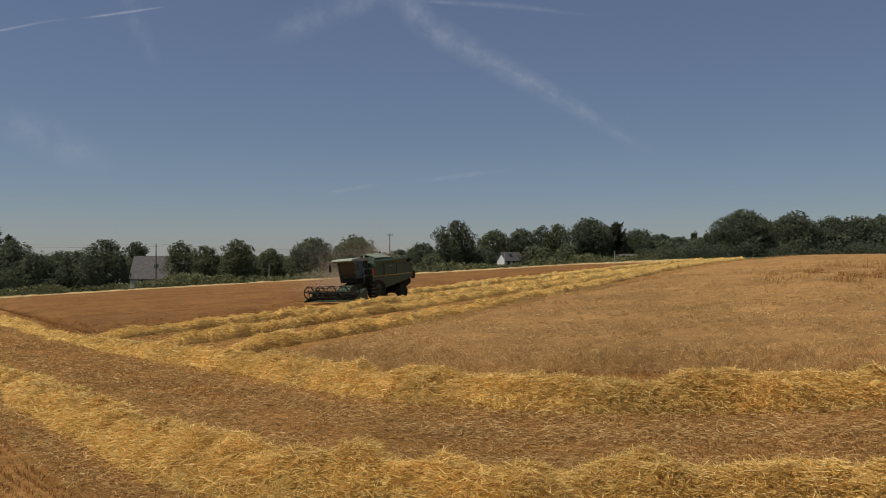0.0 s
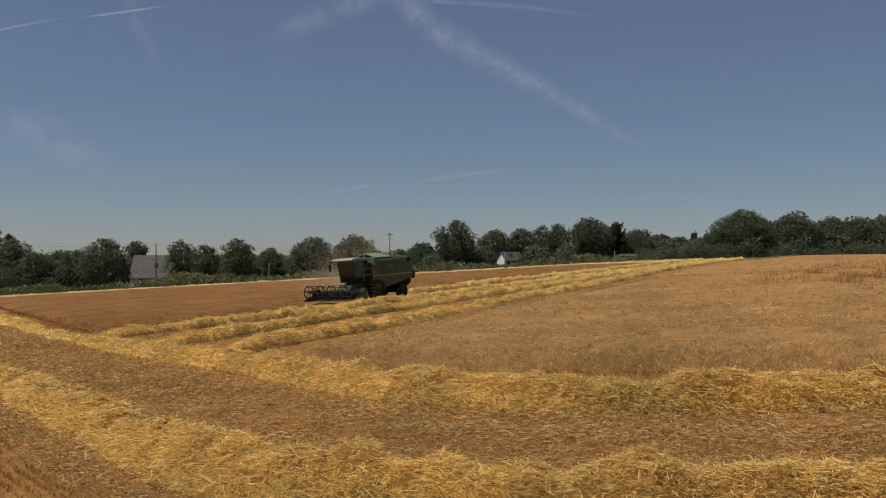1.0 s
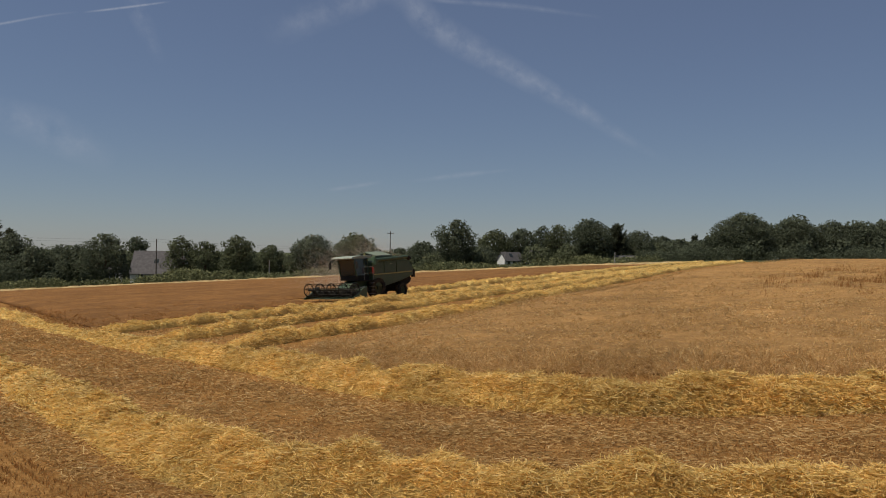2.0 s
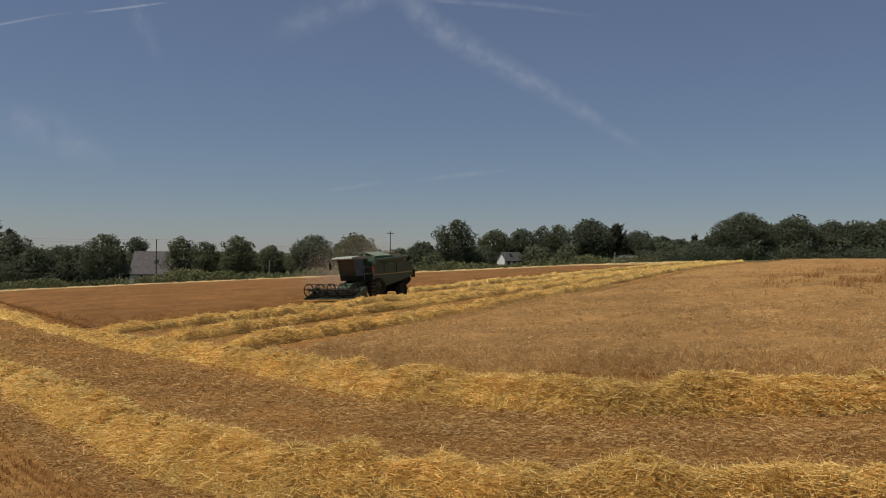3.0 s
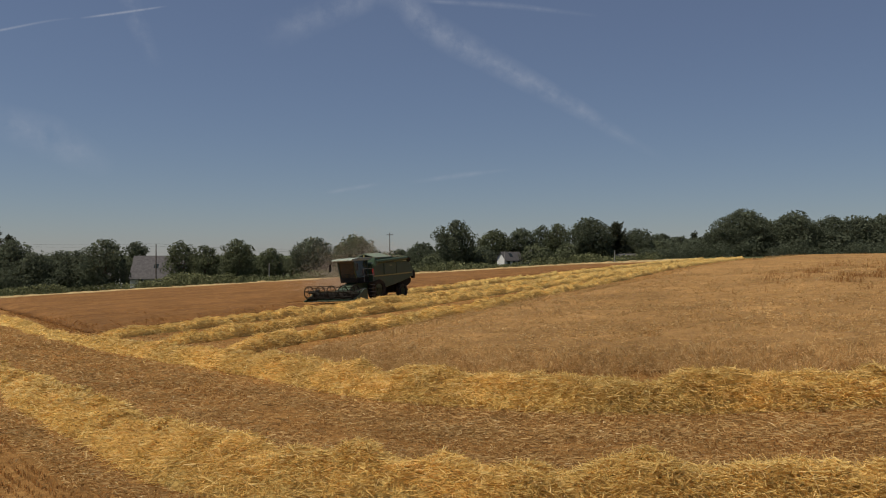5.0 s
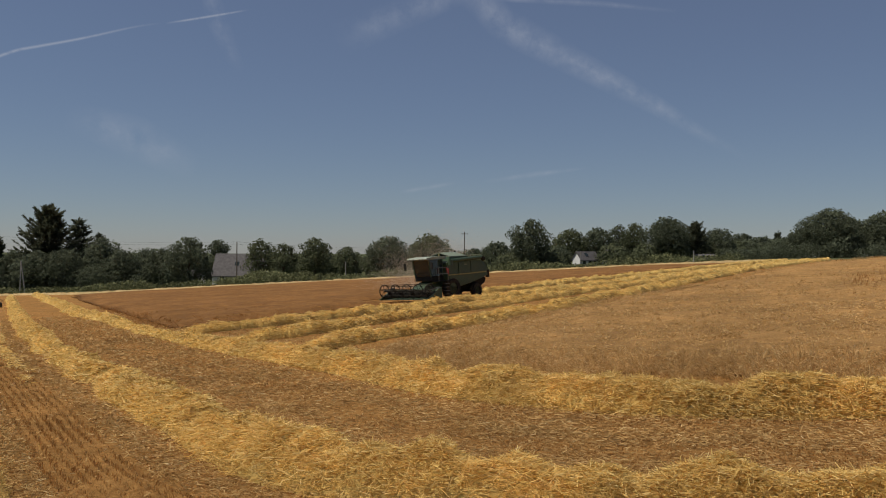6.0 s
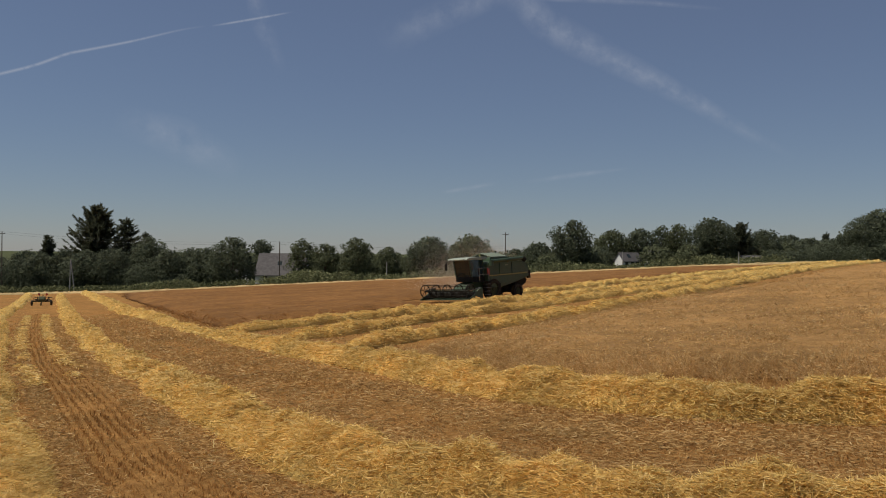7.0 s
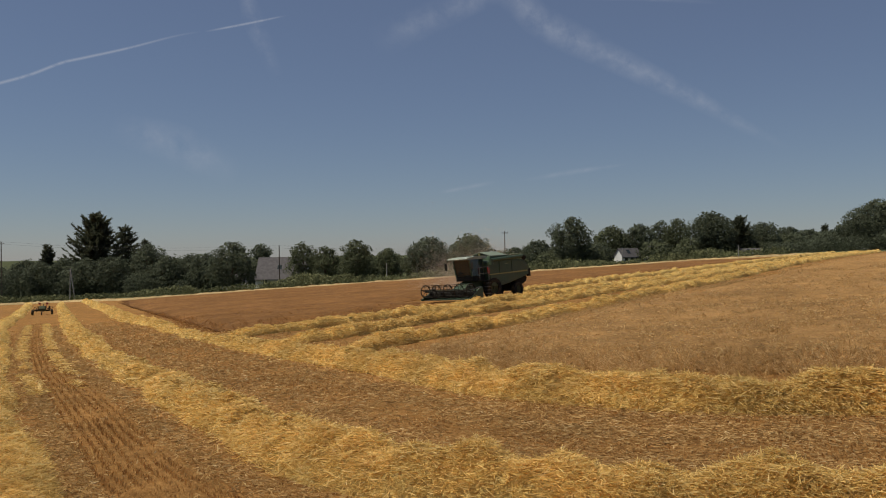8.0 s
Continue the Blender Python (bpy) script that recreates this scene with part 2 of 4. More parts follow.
def rod(bm, a, b, r0, r1=None, n=10):
    a, b = Vector(a), Vector(b)
    d = b - a
    m = Matrix.Translation((a + b) / 2) @ d.to_track_quat("Z", "Y").to_matrix().to_4x4()
    bmesh.ops.create_cone(bm, cap_ends=True, segments=n, radius1=r0, radius2=r0 if r1 is None else r1, depth=d.length, matrix=m)
    return bm


def slab(bm, profile, x0, x1, bevel=0.0):
    """An outline in y and z, drawn out from x0 to x1."""
    a = [bm.verts.new((x0, y, z)) for y, z in profile]
    b = [bm.verts.new((x1, y, z)) for y, z in profile]
    faces = [bm.faces.new(a), bm.faces.new(b[::-1])]
    for i in range(len(a)):
        j = (i + 1) % len(a)
        faces.append(bm.faces.new((a[j], a[i], b[i], b[j])))
    bmesh.ops.recalc_face_normals(bm, faces=faces)
    if bevel:
        bmesh.ops.bevel(bm, geom=list({e for f in faces for e in f.edges}), offset=bevel, segments=2, affect="EDGES", profile=0.6)
    return bm


def ring(bm, centre, radius, tube, n=24, k=8, axis="X"):
    """A hoop of round section about the x axis."""
    rows = []
    for i in range(n):
        a = 2 * math.pi * i / n
        row = []
        for j in range(k):
            b = 2 * math.pi * j / k
            r = radius + tube * math.cos(b)
            row.append(bm.verts.new((centre[0] + tube * math.sin(b), centre[1] + r * math.cos(a), centre[2] + r * math.sin(a))))
        rows.append(row)
    for i in range(n):
        for j in range(k):
            bm.faces.new((rows[i][j], rows[i][(j + 1) % k], rows[(i + 1) % n][(j + 1) % k], rows[(i + 1) % n][j]))
    return bm


# ---------------------------------------------------------------- ground
def build_ground():
    radii = np.r_[0.0, 0.4, np.geomspace(1.2, 4600, 150)]
    na = 320
    a = np.linspace(0, 2 * np.pi, na, endpoint=False)
    rr, aa = np.meshgrid(radii, a, indexing="ij")
    x, y = rr * np.sin(aa), rr * np.cos(aa)
    near = np.clip(1.3 - rr / 60, 0, 1)
    z = land(x, y) + near * (0.07 * (vnoise(x * 0.7, y * 0.7) - 0.5) + 0.04 * (vnoise(x * 2.3 + 9, y * 2.3) - 0.5))
    v = np.stack([x, y, z], -1).reshape(-1, 3)
    i, j = np.meshgrid(np.arange(len(radii) - 1), np.arange(na), indexing="ij")
    k = (j + 1) % na
    q = np.stack([i * na + j, i * na + k, (i + 1) * na + k, (i + 1) * na + j], -1)
    ob = new("ground", mesh_of("ground", v, q.reshape(-1, 4)[:, ::-1], GROUND, True))
    tagged(ob, "dry brown harvested field soil sloping gently, green country beyond", "ground", kind="structure")


build_ground()

# ---------------------------------------------------------------- lines of the field
# rows of cut straw, from far to near or along the harvester's runs
NEAR_ROW = [(-81.5, 130.5), (-57.3, 92.5), (-36.8, 60.3), (-24.8, 42.0), (-17.0, 30.6), (-12.2, 24.1), (-8.1, 18.5), (-5.8, 15.3),
            (-4.2, 13.2), (-2.9, 11.9), (-1.5, 10.9), (0.2, 10.15), (2.0, 9.6), (4.0, 9.1), (8.0, 8.2), (14.0, 7.0)]
MID_ROW = [(-84.8, 143.6), (-68.6, 118.4), (-50.9, 90.9), (-36.7, 68.2), (-28.9, 57.5), (-22.0, 47.0), (-15.8, 38.2), (-11.2, 32.0),
           (-7.6, 27.2), (-4.7, 23.4), (-2.5, 20.7), (-0.5, 18.3), (1.8, 16.5), (4.2, 15.45), (6.3, 14.9), (8.3, 14.7), (14.0, 13.9), (24.0, 12.3)]
OUTER_ROW = [(-98.0, 147.0), (-81.3, 121.0), (-59.0, 86.0), (-46.1, 65.0), (-33.2, 46.4), (-20.9, 28.8), (-14.9, 20.3), (-11.25, 15.4), (-8.5, 11.8), (-6.7, 9.4), (-4.5, 6.7)]
RUN_A = [(-3.5, 69.8), (-2.2, 71.9), (4.8, 84.5), (13.9, 98.8), (22.8, 113.0), (39.9, 144.4), (49.4, 161.5)]
RUN_B = [(-16.2, 39.3), (-11.7, 45.9), (-6.4, 53.6), (-3.2, 59.0), (3.4, 68.5), (11.0, 82.5), (19.6, 96.0), (36.0, 126.0), (51.0, 153.0)]
RUN_C = [(-11.8, 34.4), (-9.4, 37.2), (-5.5, 45.3), (-1.1, 52.5), (2.9, 59.8), (11.6, 75.5), (23.6, 97.3), (38.7, 125.7), (53.0, 151.0)]
RUN_D = [(-7.6, 29.0), (-6.0, 31.9), (-3.2, 36.6), (2.1, 46.7), (8.7, 60.5), (15.6, 75.1), (28.1, 103.2), (42.0, 131.0), (55.0, 156.0)]
FAR_ROW = [(-108.0, 151.0), (-92.0, 150.0), (-74.0, 142.0), (-55.0, 153.0), (-39.0, 155.5), (-20.0, 157.5), (0.0, 157.5), (14.0, 158.5), (30.0, 161.0), (48.0, 164.0)]

RIGHT_CROP = [(-3.9, 25.6), (-2.2, 24.1), (1.0, 21.9), (4.7, 19.8), (9.6, 18.3), (16.0, 17.4), (34.0, 14.0), (90.0, 30.0), (120.0, 120.0), (110.0, 190.0),
              (72.0, 180.0), (54.0, 145.0), (37.0, 112.0), (23.4, 84.5), (12.6, 60.0), (7.4, 50.5), (3.5, 42.5), (0.3, 36.0), (-2.2, 29.5)]
LEFT_CROP = [(-18.7, 45.2), (-12.5, 56.0), (-9.2, 61.9), (-14.2, 64.7), (2.0, 92.7), (20.0, 124.0), (36.0, 153.0), (12.0, 151.0), (-28.0, 150.5), (-54.0, 146.5),
             (-73.0, 135.5), (-57.0, 107.0), (-34.0, 70.0), (-26.0, 57.0)]


# ---------------------------------------------------------------- straw rows
def straw_row(points, width, height, per_metre, label, strand=(0.10, 0.26), thick=0.0056, step=0.16, seed=0, dents=(), mats=None, curl=1.0, thin=None):
    """A long lumpy bank of cut straw with loose stalks all over it."""
    path = smooth_path(points, step)
    t, nrm = normals_of(path)
    s = np.arange(len(path)) * step
    off = (vnoise(s * 0.35 + seed, np.full_like(s, seed)) - 0.5) * 0.45
    path = path + nrm * off[:, None]
    fade = np.clip(np.minimum(s, s[-1] - s) / 1.6, 0.04, 1) ** 0.7
    w = width * (0.82 + 0.36 * vnoise(s * 0.5, np.full_like(s, seed + 5.5))) / 2

    def fullness(x):
        """Less than 1 where wheels have spread and flattened the row."""
        return np.ones_like(x) if thin is None else 1 - (1 - thin[2]) * np.exp(-((x - thin[0]) / thin[1]) ** 2)

    def top(x, y, u):
        lump = 0.52 + 0.45 * vnoise(x * 0.8 + seed, y * 0.8) + 0.55 * curl * (vnoise(x * 2.1, y * 2.1 + seed) - 0.5) + 0.27
        fine = 0.16 * (vnoise(x * 4.3, y * 4.3 + seed) - 0.4)
        d = fullness(x)
        for px, py, r in dents:
            d = d * np.clip((np.hypot(x - px, y - py) / r) ** 2, 0.06, 1)
        return np.clip(1 - np.abs(u) ** 2.8, 0, 1) ** 0.85 * (height * lump * d + fine)

    us = np.linspace(-1, 1, 19)
    x = path[:, None, 0] + nrm[:, None, 0] * us * w[:, None]
    y = path[:, None, 1] + nrm[:, None, 1] * us * w[:, None]
    z = land(x, y) + top(x, y, us[None, :]) * fade[:, None] - 0.03
    v = np.stack([x, y, z], -1).reshape(-1, 3)
    m = len(us)
    i, j = np.meshgrid(np.arange(len(path) - 1), np.arange(m - 1), indexing="ij")
    q = np.stack([i * m + j, i * m + j + 1, (i + 1) * m + j + 1, (i + 1) * m + j], -1).reshape(-1, 4)
    bank = new("straw_row", mesh_of("straw_row", v, q[:, ::-1], mats[0] if mats else MOUND, True))
    tagged(bank, label, "straw", "rows of cut straw", "stuff")
    # loose stalks, fewer and coarser far away
    dist = np.hypot(path[:, 0], path[:, 1])
    share = 1 / np.maximum(dist, 9.0) ** 1.6
    grow = np.maximum(dist, 9.0) / 11.0
    n = int(per_metre * len(path) * step)
    pick = rng.choice(len(path), n, p=share / share.sum())
    u = np.where(rng.random(n) < 0.06, rng.normal(0, 0.7, n), rng.uniform(-1.0, 1.0, n))
    g = np.clip(grow[pick], 1, 3.5)
    bx = path[pick, 0] + nrm[pick, 0] * u * w[pick] + t[pick, 0] * rng.uniform(-step, step, n)
    by = path[pick, 1] + nrm[pick, 1] * u * w[pick] + t[pick, 1] * rng.uniform(-step, step, n)
    bz = land(bx, by) + top(bx, by, np.clip(u, -1, 1)) * fade[pick] + rng.uniform(-0.04, 0.05, n)
    way = np.stack([rng.normal(size=n), rng.normal(size=n), rng.normal(0.0, 0.26, n) - 0.25 * np.abs(u)], 1)
    full = rng.random(n) < fullness(bx)
    for px, py, r in dents:
        full &= np.hypot(bx - px, by - py) > r * rng.uniform(0.3, 0.75, n)
    bx, by, bz, way, u, g, n = bx[full], by[full], bz[full], way[full], u[full], g[full], int(full.sum())
    ln = rng.uniform(*strand, n) * np.clip(g, 1, 1.3)
    base = np.stack([bx, by, bz], 1)
    way /= np.linalg.norm(way, axis=1, keepdims=True)
    base = base - way * ln[:, None] * 0.5
    v, q = blades(base, way, ln, thick * np.clip(g, 0.9, 5) * rng.uniform(0.7, 1.4, n))
    loose = new("loose_straw", mesh_of("loose_straw", v, q, mats[1] if mats else STRAW))
    loose.parent = bank
    return bank


straw_row(NEAR_ROW, 1.04, 0.48, 760, "thick golden row of loose cut straw on stubble", thick=0.0086, seed=11, dents=((-11.35, 23.0, 1.3), (-5.6, 15.0, 0.7)), thin=(-18.0, 4.5, 0.45))
straw_row(MID_ROW, 1.2, 0.48, 780, "long curving golden row of cut straw beside standing crop", thick=0.0078, seed=23, thin=(-20.0, 9.0, 0.25))
straw_row(OUTER_ROW, 1.35, 0.38, 420, "golden row of cut straw along the field margin", seed=31)
straw_row(RUN_A, 0.95, 0.38, 110, "fresh straw row left behind the working harvester", seed=41, step=0.2, curl=1.35)
straw_row(RUN_B, 0.95, 0.38, 170, "straight straw row beside reddish standing crop", seed=47, step=0.2, curl=1.35)
straw_row(RUN_C, 0.95, 0.38, 190, "straight straw row between two harvested strips", seed=53, step=0.2, curl=1.35)
straw_row(RUN_D, 0.95, 0.38, 210, "straw row beside the edge of the pale standing crop", seed=59, step=0.2, curl=1.35)
# far row takes duller colours that stand in for haze over the straw
straw_row(FAR_ROW, 1.9, 0.3, 40, "distant pale dry straw row along the far field edge", seed=61, step=0.5, mats=(HAZED_STRAW, CHAFF))


# ---------------------------------------------------------------- standing crop
def standing_crop(name, poly, height, mats, label, zones, edge_zone):
    """A stand of ripe cereal: a dense body under a lumpy canopy, with single stalks and nodding ears above and along its rim."""
    canopy_mat, stalk_mat = mats
    verts, quads, count = [], [], 0
    for y0, y1, cell in ((10, 64, 0.4), (64, 112, 0.5), (112, 192, 1.6)):
        xs = np.arange(-90, 125, cell)
        ys = np.arange(y0, y1 + 1e-6, cell)
        gx, gy = np.meshgrid(xs, ys, indexing="ij")
        cin = inside(poly, gx[:-1, :-1] + cell / 2, gy[:-1, :-1] + cell / 2)
        jx = gx + (vnoise(gx * 3, gy * 3) - 0.5) * cell * 0.7
        jy = gy + (vnoise(gx * 3 + 50, gy * 3) - 0.5) * cell * 0.7 * (gy > y0) * (gy < y1 - cell / 2)
        gz = land(jx, jy) + height * (0.62 + 0.28 * vnoise(jx * 1.7, jy * 1.7) + 0.22 * vnoise(jx * 0.22, jy * 0.22))
        low = land(jx, jy) - 0.05
        deep = np.pad(cin, ((1, 1), (1, 1)))
        deep = deep[:-1, :-1] & deep[1:, :-1] & deep[:-1, 1:] & deep[1:, 1:]
        rise = np.where(deep, 0.45, 0.12)
        for part_up in (0.68, 0.86, 1.0):
            p2 = np.pad(deep, 1)
            deep = deep & p2[:-2, 1:-1] & p2[2:, 1:-1] & p2[1:-1, :-2] & p2[1:-1, 2:]
            rise = np.where(deep, part_up, rise)
        gz = land(jx, jy) + (gz - land(jx, jy)) * rise
        ny = len(ys)
        top = np.stack([jx, jy, gz], -1).reshape(-1, 3)
        bot = np.stack([jx, jy, low], -1).reshape(-1, 3)
        nv = len(top)
        verts += [top, bot]
        i, j = np.nonzero(cin)
        idx = lambda a, b: a * ny + b + count
        quads.append(np.stack([idx(i, j), idx(i + 1, j), idx(i + 1, j + 1), idx(i, j + 1)], 1))
        pad = np.pad(cin, 1)
        for di, dj, a, b in ((-1, 0, (0, 1), (0, 0)), (1, 0, (1, 0), (1, 1)), (0, -1, (0, 0), (1, 0)), (0, 1, (1, 1), (0, 1))):
            open_side = cin & ~pad[1 + di:pad.shape[0] - 1 + di, 1 + dj:pad.shape[1] - 1 + dj]
            p, r = np.nonzero(open_side)
            A, B = idx(p + a[0], r + a[1]), idx(p + b[0], r + b[1])
            quads.append(np.stack([A, B, B + nv, A + nv], 1))
        count += 2 * nv
    v, q = np.vstack(verts), np.vstack(quads)
    used, back = np.unique(q, return_inverse=True)
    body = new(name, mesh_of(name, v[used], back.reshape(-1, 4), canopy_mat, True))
    tagged(body, label, "crop", kind="stuff")

    bases, tops, tilts, widths = [], [], [], []
    for y0, y1, x0, x1, density, wide in zones:
        # stalks stand in tufts that lean together
        tufts = int((y1 - y0) * (x1 - x0) * density / 8)
        cx, cy = rng.uniform(x0, x1, tufts), rng.uniform(y0, y1, tufts)
        k = inside(poly, cx, cy) & (vnoise(cx * 0.9, cy * 0.9) + rng.random(tufts) > 0.5)
        cx, cy = np.repeat(cx[k], 8), np.repeat(cy[k], 8)
        n = len(cx)
        tilt = np.repeat(rng.normal(0, 0.65, (n // 8, 2)), 8, axis=0) + rng.normal(0, 0.2, (n, 2))
        x, y = cx + rng.normal(0, 5 * wide, n), cy + rng.normal(0, 5 * wide, n)
        bases.append(np.stack([x, y, land(x, y) + height * 0.42], 1))
        tops.append(height * np.repeat(rng.uniform(0.4, 0.75, n // 8), 8) * rng.uniform(0.8, 1.15, n) * (0.7 + 0.6 * vnoise(x * 0.22, y * 0.22)))
        widths.append(np.full(n, wide) * rng.uniform(0.7, 1.4, n))
        tilts.append(tilt)
    rim, per_metre, wide = edge_zone
    path = smooth_path(rim, 0.05)
    n = int(len(path) * 0.05 * per_metre)
    k = rng.integers(0, len(path), n)
    _, nr = normals_of(path)
    d = rng.normal(0, 0.45, n) + 0.9 * (vnoise(path[k, 0] * 1.5, path[k, 1] * 1.5) - 0.5)
    x, y = path[k, 0] + nr[k, 0] * d, path[k, 1] + nr[k, 1] * d
    bases.append(np.stack([x, y, land(x, y)], 1))
    tops.append(height * rng.uniform(0.3, 1.0, n))
    widths.append(np.full(n, wide) * rng.uniform(0.6, 1.4, n))
    base, ht, wd = np.vstack(bases), np.concatenate(tops), np.concatenate(widths)
    n = len(base)
    drift = vnoise(base[:, 0] * 0.6, base[:, 1] * 0.6)
    tilts.append(np.stack([rng.normal(0, 0.75, len(x)), rng.normal(-0.3, 0.75, len(x))], 1))
    tilt = np.vstack(tilts)
    lean = np.stack([tilt[:, 0] - 0.9 * (drift - 0.2), tilt[:, 1] - 0.15, np.ones(n)], 1)
    v1, q1 = blades(base, lean, ht, wd * 0.7)
    tip = base + lean / np.linalg.norm(lean, axis=1, keepdims=True) * ht[:, None]
    ear = np.stack([lean[:, 0] * 2 + rng.normal(0, 0.5, n), lean[:, 1] * 2 + rng.normal(0, 0.5, n), rng.normal(-0.25, 0.5, n)], 1)
    near = wd < 0.022
    tip, ear, wd = tip[near], ear[near], wd[near]
    v2, q2 = blades(tip, ear, np.clip(wd * 6, 0.08, 0.13), wd * 1.1)
    st = new("stalks", mesh_of("stalks", np.vstack([v1, v2]), np.vstack([q1, q2 + len(v1)]), stalk_mat))
    st.parent = body
    return body


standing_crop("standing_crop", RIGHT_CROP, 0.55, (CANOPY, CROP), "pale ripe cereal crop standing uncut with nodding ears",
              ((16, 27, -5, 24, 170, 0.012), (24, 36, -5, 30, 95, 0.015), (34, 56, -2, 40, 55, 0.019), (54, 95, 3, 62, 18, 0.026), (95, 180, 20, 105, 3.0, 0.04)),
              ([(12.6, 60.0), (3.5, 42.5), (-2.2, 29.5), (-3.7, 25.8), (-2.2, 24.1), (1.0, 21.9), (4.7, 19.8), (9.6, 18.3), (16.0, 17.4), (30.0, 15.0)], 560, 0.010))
standing_crop("standing_crop", LEFT_CROP, 0.38, (CANOPY_RED, CROP_RED), "reddish brown ripe crop standing uncut ahead of the harvester",
              ((44, 62, -30, -8, 7, 0.02),),
              ([(-40.0, 79.5), (-26.0, 57.0), (-18.9, 45.4), (-12.5, 56.0), (-8.2, 63.6)], 25, 0.02))


# ---------------------------------------------------------------- stubble and litter
def stubble():
    """Cut stalks in drill rows that run with the straw rows; flattened where wheels passed."""
    base = smooth_path(NEAR_ROW, 0.06)
    base = base[np.hypot(base[:, 0], base[:, 1]) < 85]
    _, nrm = normals_of(base)
    cut = []
    for d in np.r_[np.arange(-3.9, -1.45, 0.19), np.arange(-1.4, 8.2, 0.17)]:
        standing = -3.1 < d < -1.4
        for _ in range(5 if standing else 3):
            side = d + rng.normal(0, 0.03, len(base)) + 0.07 * (vnoise(base[:, 0] * 0.9, base[:, 1] * 0.9) - 0.5)
            x, y = base[:, 0] + nrm[:, 0] * side, base[:, 1] + nrm[:, 1] * side
            flat = (0.75 if -1.5 < d < -0.75 or -3.4 < d < -2.85 else 0.12) if d < 0 else 0.08 + 0.6 * (vnoise(x * 0.0 + d * 1.3, y * 0.0) > 0.6)
            keep = (rng.random(len(base)) > flat) & ~((np.abs(d) < 0.75)) & (np.hypot(x, y) > 6)
            keep &= rng.random(len(base)) < np.clip((15 / np.hypot(x, y)) ** 1.6, 0.02, 1)
            cut.append(np.stack([x[keep], y[keep], np.full(keep.sum(), 1.1 if standing else 0.9)], 1))
    p = np.vstack(cut)
    p = p[~inside(RIGHT_CROP, p[:, 0], p[:, 1])]
    n = len(p)
    r = np.hypot(p[:, 0], p[:, 1])
    lean = np.stack([rng.normal(0, 0.3, n), rng.normal(0, 0.3, n), np.ones(n)], 1)
    b = np.stack([p[:, 0], p[:, 1], land(p[:, 0], p[:, 1]) - 0.02], 1)
    v, q = blades(b, lean, rng.uniform(0.03, 0.075, n) * p[:, 2], 0.010 * np.clip(r / 12, 1, 2.5) * rng.uniform(0.7, 1.5, n))
    tagged(new("stubble", mesh_of("stubble", v, q, STUBBLE)), "short brown cut stubble in drill rows", "stubble", kind="stuff")


def stubble_far():
    n = 36000
    a, r = rng.uniform(radians(-38), radians(30), n), np.sqrt(rng.uniform(26 ** 2, 62 ** 2, n))
    x, y = r * np.sin(a), r * np.cos(a)
    k = ~inside(RIGHT_CROP, x, y) & ~inside(LEFT_CROP, x, y)
    x, y, r = x[k], y[k], r[k]
    n = len(x)
    b = np.stack([x, y, land(x, y) - 0.02], 1)
    lean = np.stack([rng.normal(0, 0.35, n), rng.normal(0, 0.35, n), np.ones(n)], 1)
    v, q = blades(b, lean, rng.uniform(0.05, 0.11, n), 0.014 * r / 25)
    tagged(new("stubble", mesh_of("stubble", v, q, STUBBLE)), "brown stubble between distant straw rows", "stubble", kind="stuff")


def litter():
    """Chaff and short straw lying flat, thick in the bands behind the wheels."""
    base = smooth_path(NEAR_ROW, 0.1)
    base = base[np.hypot(base[:, 0], base[:, 1]) < 75]
    _, nrm = normals_of(base)
    n = 150000
    dist = np.hypot(base[:, 0], base[:, 1])
    p = 1 / dist ** 1.5
    k = rng.choice(len(base), n, p=p / p.sum())
    d = np.concatenate([rng.uniform(-6.5, 9.0, n // 2), rng.normal(-1.1, 0.22, n // 8), rng.normal(-3.1, 0.17, n // 9), rng.normal(2.0, 0.35, n // 12), rng.normal(4.0, 0.35, n // 14)])
    d = np.r_[d, rng.uniform(-6.5, 9.0, n // 8)][:n]
    k = k[:len(d)]
    x, y = base[k, 0] + nrm[k, 0] * d, base[k, 1] + nrm[k, 1] * d
    keep = ~inside(RIGHT_CROP, x, y) & (np.hypot(x, y) > 6)
    keep &= ~((d > -2.8) & (d < -1.5)) & (d > -4.2) | (rng.random(n) < 0.14)
    x, y, d, k = x[keep], y[keep], d[keep], k[keep]
    n = len(x)
    g = np.clip(np.hypot(x, y) / 12, 1, 4)
    b = np.stack([x, y, land(x, y) + rng.uniform(0.005, 0.05, n)], 1)
    run, _ = normals_of(base)
    way = np.stack([run[k, 0] * 0.7 + rng.normal(0, 0.8, n), run[k, 1] * 0.7 + rng.normal(0, 0.8, n), rng.normal(0, 0.18, n)], 1)
    v, q = blades(b, way, rng.uniform(0.04, 0.13, n) * np.clip(g, 1, 1.5), 0.009 * g * rng.uniform(0.7, 1.5, n))
    tagged(new("chaff_litter", mesh_of("chaff_litter", v, q, CHAFF)), "pale chaff and short straw scattered flat on stubble", "straw", kind="stuff")


